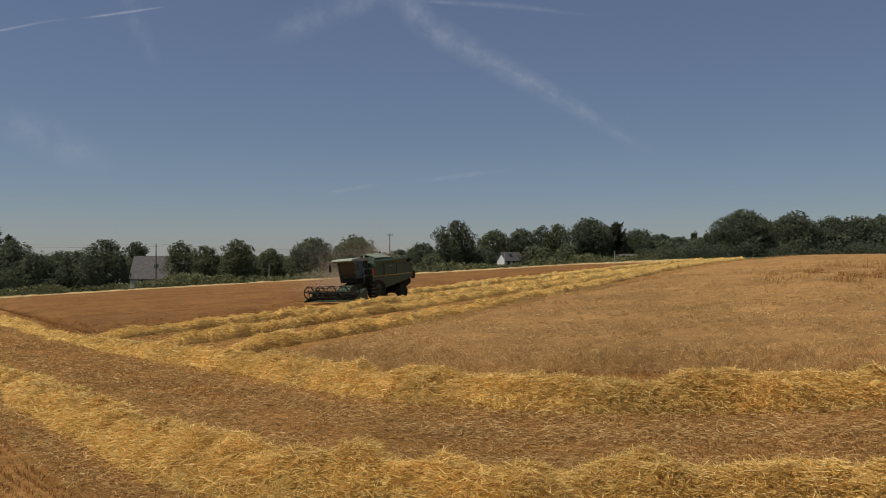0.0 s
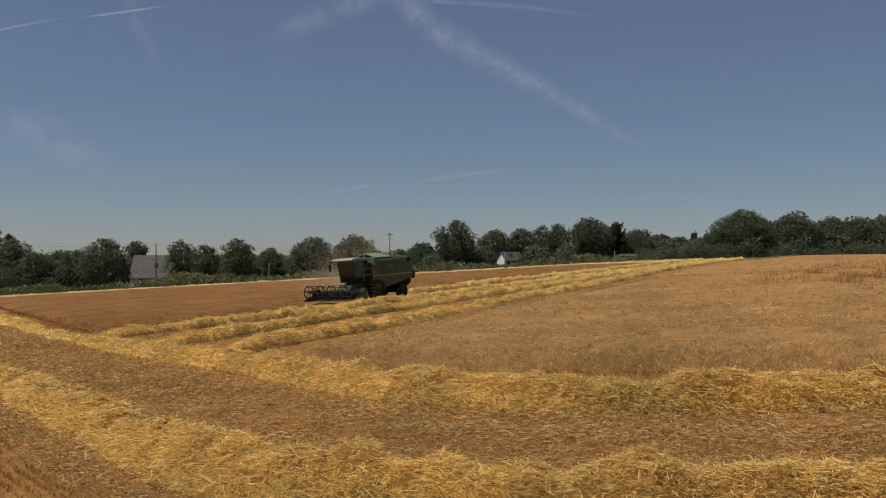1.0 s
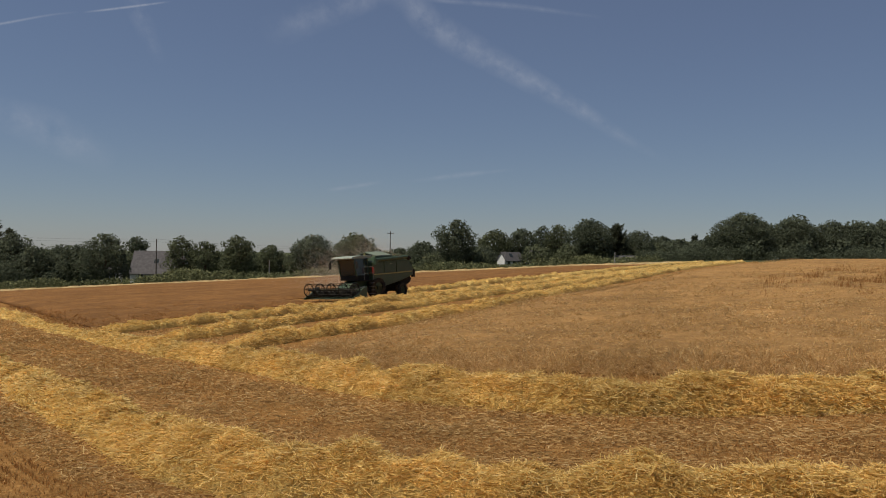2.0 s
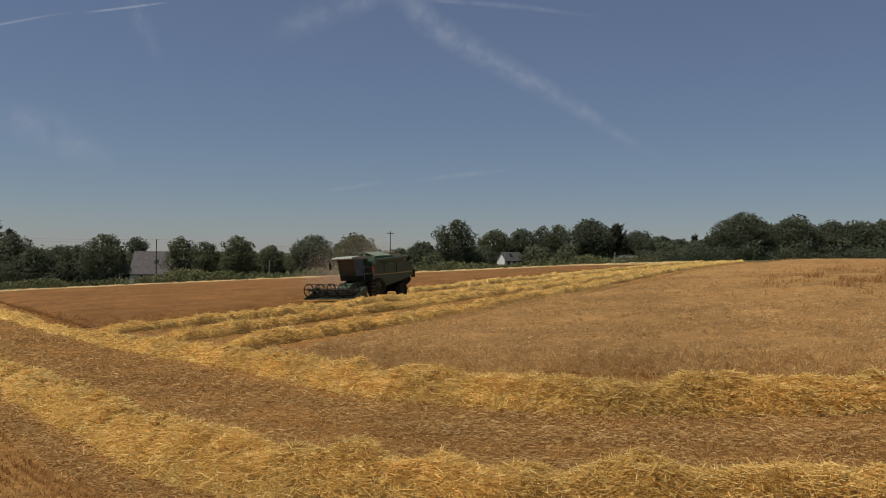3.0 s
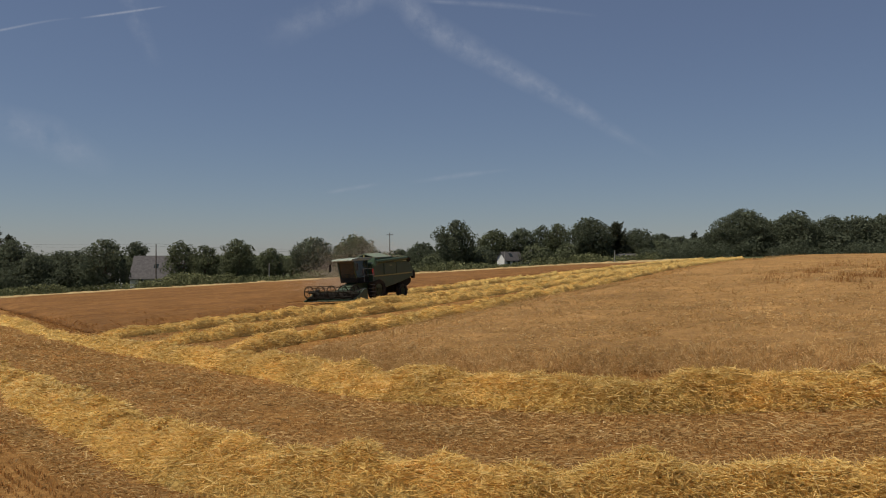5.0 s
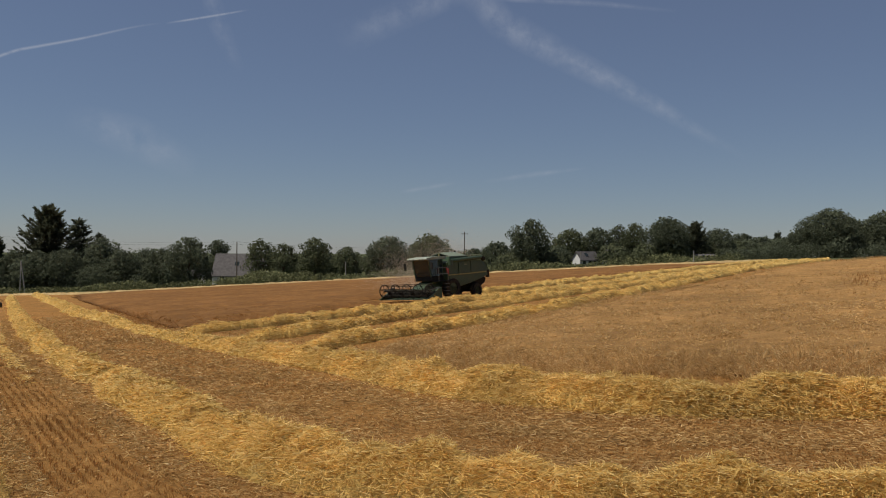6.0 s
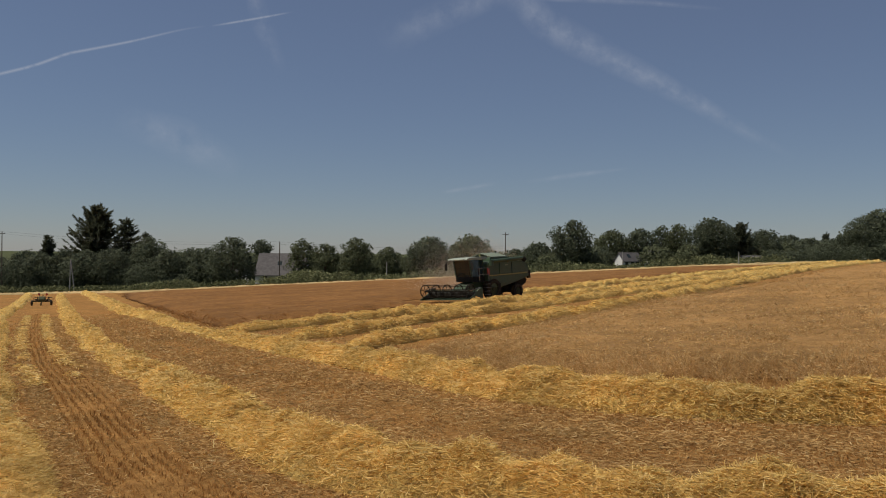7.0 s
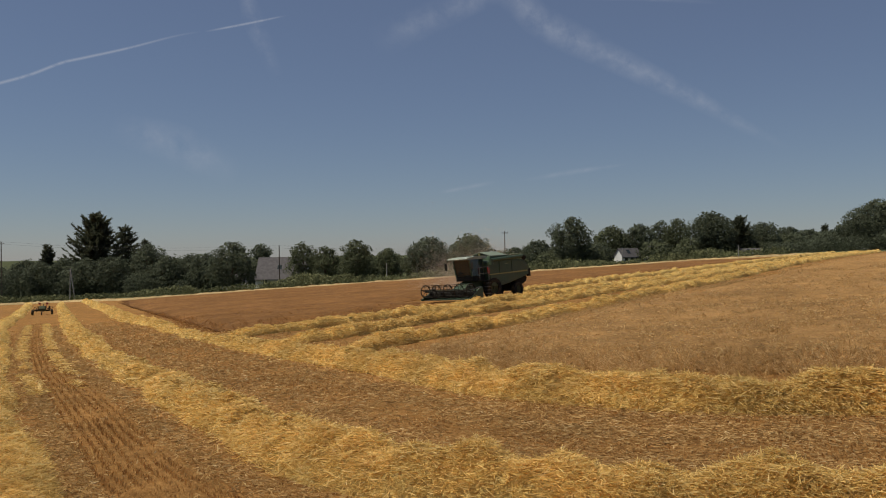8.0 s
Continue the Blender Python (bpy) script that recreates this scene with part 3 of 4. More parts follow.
def weeds():
    """Darker, taller stems in a patch of the standing crop."""
    n = 9000
    a, r = rng.normal(radians(25.5), radians(2.2), n), rng.normal(60, 14, n)
    x, y = r * np.sin(a), r * np.cos(a)
    k = inside(RIGHT_CROP, x, y) & (r > 42) & (vnoise(x * 0.9, y * 0.35) > 0.66)
    x, y = x[k], y[k]
    n = len(x)
    b = np.stack([x, y, land(x, y) + 0.3], 1)
    lean = np.stack([rng.normal(0, 0.15, n), rng.normal(0, 0.15, n), np.ones(n)], 1)
    v, q = blades(b, lean, rng.uniform(0.25, 0.55, n), 0.02)
    tagged(new("weed_patch", mesh_of("weed_patch", v, q, CROP_RED)), "darker tall weed stems standing in the pale crop", "weeds", kind="stuff")


def wheel_tracks():
    """Two pale lines of straw pressed into the stubble by the wheels."""
    base = smooth_path(NEAR_ROW, 0.1)
    r = np.hypot(base[:, 0], base[:, 1])
    base = base[(r > 27) & (r < 80)]
    run, nrm = normals_of(base)
    n = 9000
    k = rng.integers(0, len(base), n)
    d = np.where(rng.random(n) < 0.5, -1.7, -3.0) + rng.normal(0, 0.12, n)
    keep = vnoise(base[k, 0] * 0.4, base[k, 1] * 0.4 + d) > 0.22
    k, d = k[keep], d[keep]
    n = len(k)
    x, y = base[k, 0] + nrm[k, 0] * d, base[k, 1] + nrm[k, 1] * d
    b = np.stack([x, y, land(x, y) + rng.uniform(0.06, 0.16, n)], 1)
    way = np.stack([run[k, 0] + rng.normal(0, 0.5, n), run[k, 1] + rng.normal(0, 0.5, n), rng.normal(0, 0.1, n)], 1)
    v, q = blades(b, way, rng.uniform(0.15, 0.3, n), 0.022)
    tagged(new("wheel_track", mesh_of("wheel_track", v, q, STRAW)), "pale straw pressed flat along wheel tracks", "straw", kind="stuff")


stubble()
wheel_tracks()
weeds()
stubble_far()
litter()


# ---------------------------------------------------------------- trees
def leaf_cloud(centres, radii, per, size, flat=0.8):
    """Small tilted leaf clumps over the outside of many lobes."""
    vs = []
    for c, r in zip(centres, radii):
        n = max(14, int(per * r * r))
        d = rng.normal(size=(n, 3))
        d /= np.linalg.norm(d, axis=1, keepdims=True)
        p = np.array(c) + d * np.array([r, r, r * flat]) * rng.uniform(0.72, 1.08, (n, 1))
        nr = d + rng.normal(0, 0.55, (n, 3))
        nr /= np.linalg.norm(nr, axis=1, keepdims=True)
        a = np.cross(nr, rng.normal(size=(n, 3)))
        a /= np.linalg.norm(a, axis=1, keepdims=True)
        b = np.cross(nr, a)
        s = size * rng.uniform(0.55, 1.35, (n, 1))
        vs.append(np.stack([p - a * s, p + b * s * 0.6, p + a * s, p - b * s * 0.6], 1))
    v = np.concatenate(vs).reshape(-1, 3)
    return v, np.arange(len(v)).reshape(-1, 4)


def broadleaf(x, y, height, width, mat=None, label="dark green broadleaf tree in the hedgerow", low=0.12, lobes=30, seed=1, leaf=0.18):
    """A trunk with limbs under a rounded crown: a shell of leafy lobes round a few dense inner ones."""
    r = random.Random(seed * 77 + int(x * 10))
    z = float(land(x, y)) - 0.1
    root = thing("tree", pose(x, y, z, 0, 0, r.uniform(0, 360)), label, "tree", "trees round the field")
    bm = bmesh.new()
    split = height * 0.3
    rod(bm, (0, 0, 0), (0, 0, split), 0.028 * height, 0.02 * height, 9)
    mid, tall, reach = height * (0.5 + low / 2), height * (0.5 - low / 2), width * 0.57
    swell = [(r.uniform(0.03, 0.10), r.uniform(0, 6.3)) for _ in range(3)]
    cs, rs = [], []
    count = int(lobes * 1.5)
    for i in range(count):
        f = 1 - 2 * (i + 0.5) / count                      # from the top of the crown down
        a = i * 2.39996 + r.uniform(-0.5, 0.5)
        rad = width * r.uniform(0.09, 0.19) * (0.8 if f > 0.6 else 1.0)
        girth = math.sqrt(max(0.0, 1 - f * f)) if f > 0 else (1 - 0.35 * f * f)
        uneven = 1 + sum(amp * math.sin((k + 1) * a + ph + 2.2 * f * (k + 1)) for k, (amp, ph) in enumerate(swell))
        d = max(0.0, reach * girth * uneven * r.uniform(0.82, 1.1) - rad)
        cs.append((d * math.cos(a), d * math.sin(a), mid + f * (tall - rad * 0.8) + r.uniform(-0.03, 0.03) * height))
        rs.append(rad)
    cs.append((r.uniform(-0.1, 0.1) * width, r.uniform(-0.1, 0.1) * width, height - width * 0.12))
    rs.append(width * 0.13)
    for k in range(7):
        c = cs[3 + 2 * k]
        rod(bm, (0, 0, split * 0.9), (c[0], c[1], max(c[2], split)), 0.013 * height, 0.004 * height, 6)
    part("trunk", bm, BARK, root)
    v, q = leaf_cloud(cs, rs, 72 * (0.19 / leaf) ** 2, leaf, 0.85)
    inner = [(r.uniform(-0.12, 0.12) * width, r.uniform(-0.12, 0.12) * width, mid + k * tall * 0.28) for k in (-2, -1, 0, 1, 2)]
    v2, q2 = leaf_cloud(inner, [width * 0.36, width * 0.40, width * 0.42, width * 0.36, width * 0.26], 20, 0.4, 0.8)
    crown = new("crown", mesh_of("crown", np.vstack([v, v2]), np.vstack([q, q2 + len(v)]), mat or LEAF))
    crown.parent = root
    return root


def conifer(x, y, height, width, tiers=13, label="tall dark conifer with level spreading branches", start=0.1, seed=5, lift=0.8, leaders=1, sprays=46):
    """A straight stem with tiers of boughs that sweep up at their tips and carry feathery sprays of needles."""
    r = random.Random(seed)
    z = float(land(x, y)) - 0.1
    root = thing("conifer", pose(x, y, z, 0, 0, r.uniform(0, 360)), label, "tree", "trees round the field")
    bm = bmesh.new()
    base, way, ln, wd = [], [], [], []
    for lead in range(leaders):
        ox, oy = (0, 0) if lead == 0 else (r.uniform(-0.1, 0.1) * width, r.uniform(-0.1, 0.1) * width)
        top = height * (1 if lead == 0 else r.uniform(0.86, 0.95))
        rod(bm, (0, 0, 0) if lead == 0 else (0, 0, 0.45 * height), (ox, oy, top), (0.022 if lead == 0 else 0.012) * height, 0.03, 8)
        for t in range(tiers):
            f = start + (1 - start) * t / tiers
            if lead and f < 0.6:
                continue
            span = width / 2 * (1 - f) ** 0.75 * r.uniform(0.75, 1.2) / (1 + 0.5 * lead) + 0.3
            sx, sy = ox * f, oy * f
            for k in range(12):
                a = r.uniform(0, 2 * math.pi)
                far = span * r.uniform(0.6, 1.2)
                rise = far * r.uniform(0.2, lift)
                z0 = f * top + r.uniform(-0.4, 0.4)
                tip = Vector((sx + far * math.cos(a), sy + far * math.sin(a), z0 + rise))
                stem = Vector((sx, sy, z0))
                knee = stem.lerp(tip, 0.55) - Vector((0, 0, 0.12 * rise + 0.1))
                rod(bm, stem, knee, 0.06, 0.04, 5)
                rod(bm, knee, tip, 0.04, 0.012, 5)
                n = max(10, int(sprays * min(1.6, far / 2)))
                g = rng.uniform(0.12, 1.0, n) ** 0.8
                p = np.where((g < 0.55)[:, None], np.array(stem) + (np.array(knee) - np.array(stem)) * (g / 0.55)[:, None],
                             np.array(knee) + (np.array(tip) - np.array(knee)) * ((g - 0.55) / 0.45)[:, None])
                along = np.array((math.cos(a), math.sin(a), rise / far))
                w = along[None, :] + rng.normal(0, 0.55, (n, 3)) * np.array([1, 1, 0.55])
                base.append(p + rng.normal(0, 0.1, (n, 3)))
                way.append(w)
                ln.append(rng.uniform(0.35, 0.95, n) * (1.25 - 0.6 * g))
                wd.append(rng.uniform(0.07, 0.17, n))
            n = int(70 * span)
            d = rng.normal(size=(n, 3))
            base.append(np.array((sx, sy, f * top)) + d * np.array([0.22 * span, 0.22 * span, 0.3]))
            way.append(d + np.array((0, 0, 0.4)))
            ln.append(rng.uniform(0.4, 0.8, n))
            wd.append(rng.uniform(0.15, 0.3, n))
    part("trunk", bm, BARK, root)
    v, q = blades(np.vstack(base), np.vstack(way), np.concatenate(ln), np.concatenate(wd))
    crown = new("crown", mesh_of("crown", v, q, NEEDLE))
    crown.parent = root
    return root


LEFT_TREES = [(-118.3, 176, 9.5, 8.0), (-107.6, 174, 9.2, 8.0), (-101.7, 172, 8.6, 9.5), (-95.2, 172, 9.0, 9.5), (-89.7, 178, 11.4, 9.0),
              (-83.5, 174, 8.4, 8.0), (-80.0, 178, 8.8, 7.0), (-75.5, 176, 8.4, 8.0), (-66.8, 168, 10.3, 9.8), (-112.5, 173, 8.6, 8.5), (-126.0, 178, 8.0, 8.0)]
LEFT_MID_TREES = [(-54.8, 178, 9.7, 7.0), (-49.3, 176, 8.4, 6.4), (-42.0, 174, 9.2, 7.4), (-38.6, 190, 7.4, 6.0), (-36.0, 212, 5.6, 7.0)]
MID_TREES = [(-28.2, 185, 8.8, 9.6), (-18.6, 183, 8.5, 9.6), (-10.8, 215, 5.6, 5.4), (-4.8, 200, 6.5, 7.6), (-0.4, 190, 4.1, 5.2), (2.7, 186, 11.0, 9.0),
             (9.1, 200, 4.4, 6.8), (13.0, 215, 9.0, 9.0), (19.9, 215, 9.3, 8.0), (26.1, 225, 10.1, 5.9), (30.0, 222, 10.2, 7.2), (35.0, 205, 10.5, 10.6), (48.8, 215, 7.5, 8.8)]
RIGHT_TREES = [(60.6, 235, 6.9, 6.9), (65.1, 235, 5.9, 6.9), (70.7, 235, 4.8, 7.8), (70.6, 220, 7.2, 8.5), (75.5, 215, 12.1, 13.5), (81.0, 219, 9.8, 10.5), (84.5, 225, 10.0, 10.0),
               (88.6, 215, 11.2, 13.0), (93.0, 222, 7.6, 7.5), (98.6, 215, 10.0, 11.5), (105.0, 215, 9.9, 12.0), (111.5, 215, 10.3, 12.0), (119.0, 215, 10.0, 12.0)]
BACK_TREES = [(-86.0, 212, 6.8, 9.0), (-79.0, 215, 7.2, 9.0), (-72.0, 212, 6.4, 9.0), (-56.0, 214, 6.2, 8.5), (-50.0, 216, 6.6, 9.0), (-44.0, 220, 6.0, 9.0), (-38.0, 226, 5.4, 9.0),
              (-30.0, 232, 4.8, 10.0), (-22.0, 236, 4.4, 10.0), (-14.0, 236, 4.4, 9.0)]
SCRUB = [(-9.5, 178, 2.7, 7.0), (-2.5, 182, 2.2, 7.3), (7.4, 190, 2.5, 7.6), (22.1, 200, 3.0, 9.3), (30.7, 205, 3.3, 8.2), (37.3, 205, 3.3, 8.2), (45.0, 212, 3.2, 8.0),
         (54.0, 222, 3.4, 9.0), (61.0, 228, 3.8, 10.0), (68.0, 228, 3.6, 10.0), (77.0, 212, 4.6, 12.0), (88.0, 212, 4.4, 12.0), (98.0, 212, 4.2, 12.0), (108.0, 212, 4.2, 12.0)]
for i, t in enumerate(LEFT_TREES):
    broadleaf(*t, low=0.05, seed=i + 1, label="dark dense broadleaf tree in a shaded hedge")
for i, t in enumerate(LEFT_MID_TREES):
    broadleaf(*t, low=0.06, seed=i + 21, mat=LEAF_OLIVE, label="dusty green broadleaf tree beside the grey roofed house")
for i, t in enumerate(MID_TREES):
    broadleaf(*t, low=0.14, lobes=34, seed=i + 41, mat=LEAF_OLIVE if i % 3 == 1 else LEAF, label="rounded green broadleaf tree behind the field")
for i, t in enumerate(RIGHT_TREES):
    broadleaf(*t, low=0.05, lobes=44, seed=i + 61, label="large dark broadleaf tree on the crest of the field")
for i, t in enumerate(SCRUB):
    broadleaf(*t, low=0.1, lobes=14, leaf=0.24, seed=i + 81, mat=LEAF if t[0] > 60 else LEAF_OLIVE, label="low scrubby bush at the foot of trees")
for i, t in enumerate(BACK_TREES):
    broadleaf(*t, low=0.05, lobes=20, leaf=0.26, seed=i + 101, mat=LEAF_OLIVE, label="rounded tree in the far hedge behind the house")
broadleaf(-73.5, 205, 10.6, 5.0, low=0.62, lobes=16, seed=131, label="slender tree with a high flat crown behind the house")
conifer(-103.7, 180, 19.0, 17.5, tiers=20, seed=5, start=0.03, lift=0.85, leaders=3, sprays=80)
conifer(-99.6, 186, 16.5, 17.0, tiers=8, start=0.3, seed=6, lift=0.4, sprays=26, label="cedar with open level branches above the hedge")
conifer(-92.6, 182, 12.4, 6.5, seed=7, label="slim dark conifer at the end of the hedge")
conifer(-116.7, 182, 12.6, 6.0, seed=8, label="small dark conifer above the hedge")
conifer(42.7, 210, 9.4, 10.0, tiers=10, seed=9, label="spiky green conifer among broadleaf trees")
conifer(70.8, 240, 7.0, 1.8, tiers=10, seed=10, label="thin pointed conifer far behind the hedge")


def verge(points, width, height, n, label, mat, seed, leaf=0.2, per=24):
    """A ragged strip of bracken and long grass along the field's edge."""
    path = smooth_path(points, 0.5)
    _, nr = normals_of(path)
    k = rng.integers(0, len(path), n)
    d = rng.uniform(-width / 2, width / 2, n)
    x, y = path[k, 0] + nr[k, 0] * d, path[k, 1] + nr[k, 1] * d
    h = height * (0.35 + 1.0 * vnoise(x * 0.16 + seed, y * 0.16)) * (1 - (2 * np.abs(d) / width) ** 2 * 0.6)
    cs = np.stack([x, y, land(x, y) + h * 0.45], 1)
    v, q = leaf_cloud(cs, np.maximum(h * 0.6, 0.25), per, leaf, 0.9)
    tagged(new("hedge_verge", mesh_of("hedge_verge", v, q, mat)), label, "hedge", kind="stuff")


verge([(-128, 165), (-100, 164), (-84, 162), (-70, 160.5), (-56, 161), (-40, 162), (-25, 163)], 6, 1.7, 700, "ragged green bracken verge along the field edge", BRACKEN, 3)
verge([(-58, 163.5), (-53, 163.8), (-46, 164), (-41, 164.5)], 5, 2.7, 230, "pale green bracken mound before the low house", BRACKEN, 5)
verge([(-25, 164), (-10, 166), (5, 169), (18, 176), (32, 186), (48, 196)], 9, 1.9, 600, "overgrown green bank behind the stubble", BRACKEN, 8)
verge([(-140, 176), (-110, 174), (-90, 172), (-78, 172)], 6, 6.5, 240, "dense dark hedge under tall conifers", LEAF, 14, 0.22, 22)
verge([(48, 204), (62, 212), (80, 206), (100, 204), (125, 200)], 6, 3.2, 300, "dark hedge foot below the crest trees", LEAF, 19)
verge([(-300, 320), (-200, 330), (-100, 335), (-20, 340), (20, 340), (60, 335), (140, 330)], 26, 6.5, 300, "distant woodland beyond the meadow", LEAF_OLIVE, 25, 0.5, 14)
verge([(-230, 206), (-170, 206), (-130, 204), (-84, 204)], 8, 9.0, 180, "dark hedge line behind the conifers", LEAF, 33, 0.3, 15)


# ---------------------------------------------------------------- houses
def house(x, y, turn, length, depth, eaves, ridge, label, base=0.0):
    z = float(land(x, y)) + base
    root = thing("house", pose(x, y, z, 0, 0, turn), label, "house")
    bm = bmesh.new()
    l, d = length / 2, depth / 2
    slab(bm, [(-d, -0.6), (d, -0.6), (d, eaves), (0, ridge), (-d, eaves)], -l, l)
    part("wall", bm, RENDER_WALL, root)
    for side in (-1, 1):
        bm = bmesh.new()
        over = 0.35
        k = (ridge - eaves) / d
        slab(bm, [(side * 0.0, ridge + 0.03), (side * (d + over), eaves - over * k + 0.03), (side * (d + over), eaves - over * k + 0.21), (side * 0.0, ridge + 0.22)], -l - 0.2, l + 0.2)
        roof = part("roof", bm, SLATE, root, "grey slate roof slope")
        if side == -1:
            bm = bmesh.new()
            yc, zc = -d * 0.5, (eaves + ridge) / 2 + 0.24
            a = math.degrees(math.atan(k))
            box(bm, (-0.45, -0.5, -0.03), (0.45, 0.5, 0.05))
            w = part("roof_window", bm, GLASS, root, "small dark roof window")
            w.matrix_local = pose(-0.5, yc, zc, a, 0, 0)
    for dx in (-0.6, 0.0, 0.55):
        bm = bmesh.new()
        box(bm, (dx * l - 0.45, -d - 0.03, 0.9), (dx * l + 0.45, -d + 0.02, 2.0))
        part("window", bm, GLASS, root, "small dark window")
    return root


house(-61.0, 184, 4, 11.0, 7.0, 1.9, 6.3, "low white house with a broad grey slate roof")
house(-71.5, 182, 8, 5.0, 4.5, 2.3, 3.6, "small white outbuilding behind the hedge", base=-0.2)
house(15.6, 198, 42, 6.0, 2.6, 2.1, 3.7, "small white gabled cottage among trees", base=-0.7)
house(21.5, 201, 58, 4.0, 3.0, 2.4, 3.9, "white walled cottage wing with slate roof", base=-0.7)
house(43.5, 203, 12, 4.5, 3.5, 1.2, 2.2, "low shed with a pale grey roof behind the crest", base=-0.9)


# ---------------------------------------------------------------- poles and wires
def utility_pole(x, y, height, label, arms=1):
    z = float(land(x, y)) - 0.3
    root = thing("utility_pole", pose(x, y, z), label, "pole", "overhead line poles")
    bm = bmesh.new()
    rod(bm, (0, 0, 0), (0, 0, height + 0.3), 0.14, 0.09, 10)
    part("post", bm, POLE_WOOD, root)
    for k in range(arms):
        bm = bmesh.new()
        box(bm, (-0.75, -0.06, height - 0.25 - k * 0.6), (0.75, 0.06, height - 0.12 - k * 0.6), 0.01)
        arm = part("crossarm", bm, POLE_WOOD, root)
        for dx in (-0.65, 0.0, 0.65):
            bm = bmesh.new()
            rod(bm, (dx, 0, height - 0.12 - k * 0.6), (dx, 0, height + 0.1 - k * 0.6), 0.05, 0.035, 8)
            part("insulator", bm, CONCRETE, arm)
    return root


utility_pole(-58.0, 172, 8.8, "dark wooden utility pole before the grey roof", arms=0)
utility_pole(-12.5, 200, 9.3, "tall wooden utility pole behind the field")
utility_pole(-119.8, 170, 13.2, "tall wooden utility pole beside the hedge")
utility_pole(-176.0, 168, 12.0, "wooden utility pole beyond the hedge end")
a_pole = thing("braced_pole", pose(-100.2, 164.5, float(land(-100.2, 164.5))), "pale braced twin pole standing before the dark hedge", "pole")
for foot in (-0.35, 0.75):
    rod_bm = rod(bmesh.new(), (foot, 0, -0.2), (-0.2, 0, 6.6), 0.13, 0.10, 8)
    part("leg", rod_bm, CONCRETE, a_pole)
for px, py, ph in ((-33.9, 166, 3.8), (-9.6, 172, 3.2), (13.5, 186, 3.6), (35.5, 176, 2.6)):
    p = thing("post", pose(px, py, float(land(px, py)) - 0.2), "thin pale post in the green verge", "post", "verge posts")
    part("shaft", rod(bmesh.new(), (0, 0, 0), (0, 0, ph), 0.10, 0.08, 8), CONCRETE, p)


def wire(a, b, sag, label):
    cu = bpy.data.curves.new("overhead_wire", "CURVE")
    cu.dimensions, cu.bevel_depth, cu.bevel_resolution = "3D", 0.013, 1
    sp = cu.splines.new("POLY")
    sp.points.add(24)
    for i, pt in enumerate(sp.points):
        f = i / 24
        q = Vector(a).lerp(Vector(b), f)
        pt.co = (q.x, q.y, q.z - sag * 4 * f * (1 - f), 1)
    cu.materials.append(WIRE)
    tagged(new("overhead_wire", cu), label, "wire", "overhead wires")


def pole_top(x, y, h):
    return (x, y, float(land(x, y)) + h)


for drop in (0.0, 0.5):
    wire(pole_top(-176.0, 168, 12.0 - drop), pole_top(-119.8, 170, 13.2 - drop), 0.8, "thin dark overhead wire between poles")
    wire(pole_top(-119.8, 170, 13.2 - drop), pole_top(-58.0, 172, 8.8 - drop), 0.9, "thin dark overhead wire between poles")
    wire(pole_top(-58.0, 172, 8.8 - drop), pole_top(-12.5, 200, 6.1 - drop), 0.9, "thin dark overhead wire between poles")


# ---------------------------------------------------------------- combine harvester
def wheel(parent, x, y, r, w, hub_side):
    bm = bmesh.new()
    prof = [(0.55 * r, 0.5), (0.8 * r, 0.52), (0.95 * r, 0.46), (r, 0.34), (r, -0.34), (0.95 * r, -0.46), (0.8 * r, -0.52), (0.55 * r, -0.5)]
    n = 32
    rows = [[bm.verts.new((x + b * w, y + a * math.cos(t), r + a * math.sin(t))) for a, b in prof] for t in [2 * math.pi * i / n for i in range(n)]]
    for i in range(n):
        for j in range(len(prof)):
            k = (j + 1) % len(prof)
            bm.faces.new((rows[i][j], rows[i][k], rows[(i + 1) % n][k], rows[(i + 1) % n][j]))
    for i in range(n):                                   # slanting lugs
        t = 2 * math.pi * i / n
        side = 1 if i % 2 else -1
        c = Vector((x + side * 0.22 * w, y + (r + 0.01) * math.cos(t), r + (r + 0.01) * math.sin(t)))
        bmesh.ops.create_cube(bm, size=1, matrix=Matrix.Translation(c) @ Matrix.Rotation(t, 4, "X") @ Matrix.Rotation(0.5 * side, 4, "Y") @ Matrix.Diagonal((w * 0.5, 0.07, 0.05, 1)))
    holder = part("wheel", bm, RUBBER, parent, "dusty black tractor tyre")
    bm = bmesh.new()
    rod(bm, (x - 0.3 * w, y, r), (x + 0.3 * w, y, r), 0.56 * r, n=24)
    rod(bm, (x, y, r), (x + hub_side * 0.46 * w, y, r), 0.2 * r, 0.16 * r, n=14)
    part("rim", bm, HUB, holder, "dusty steel rim")
    return holder


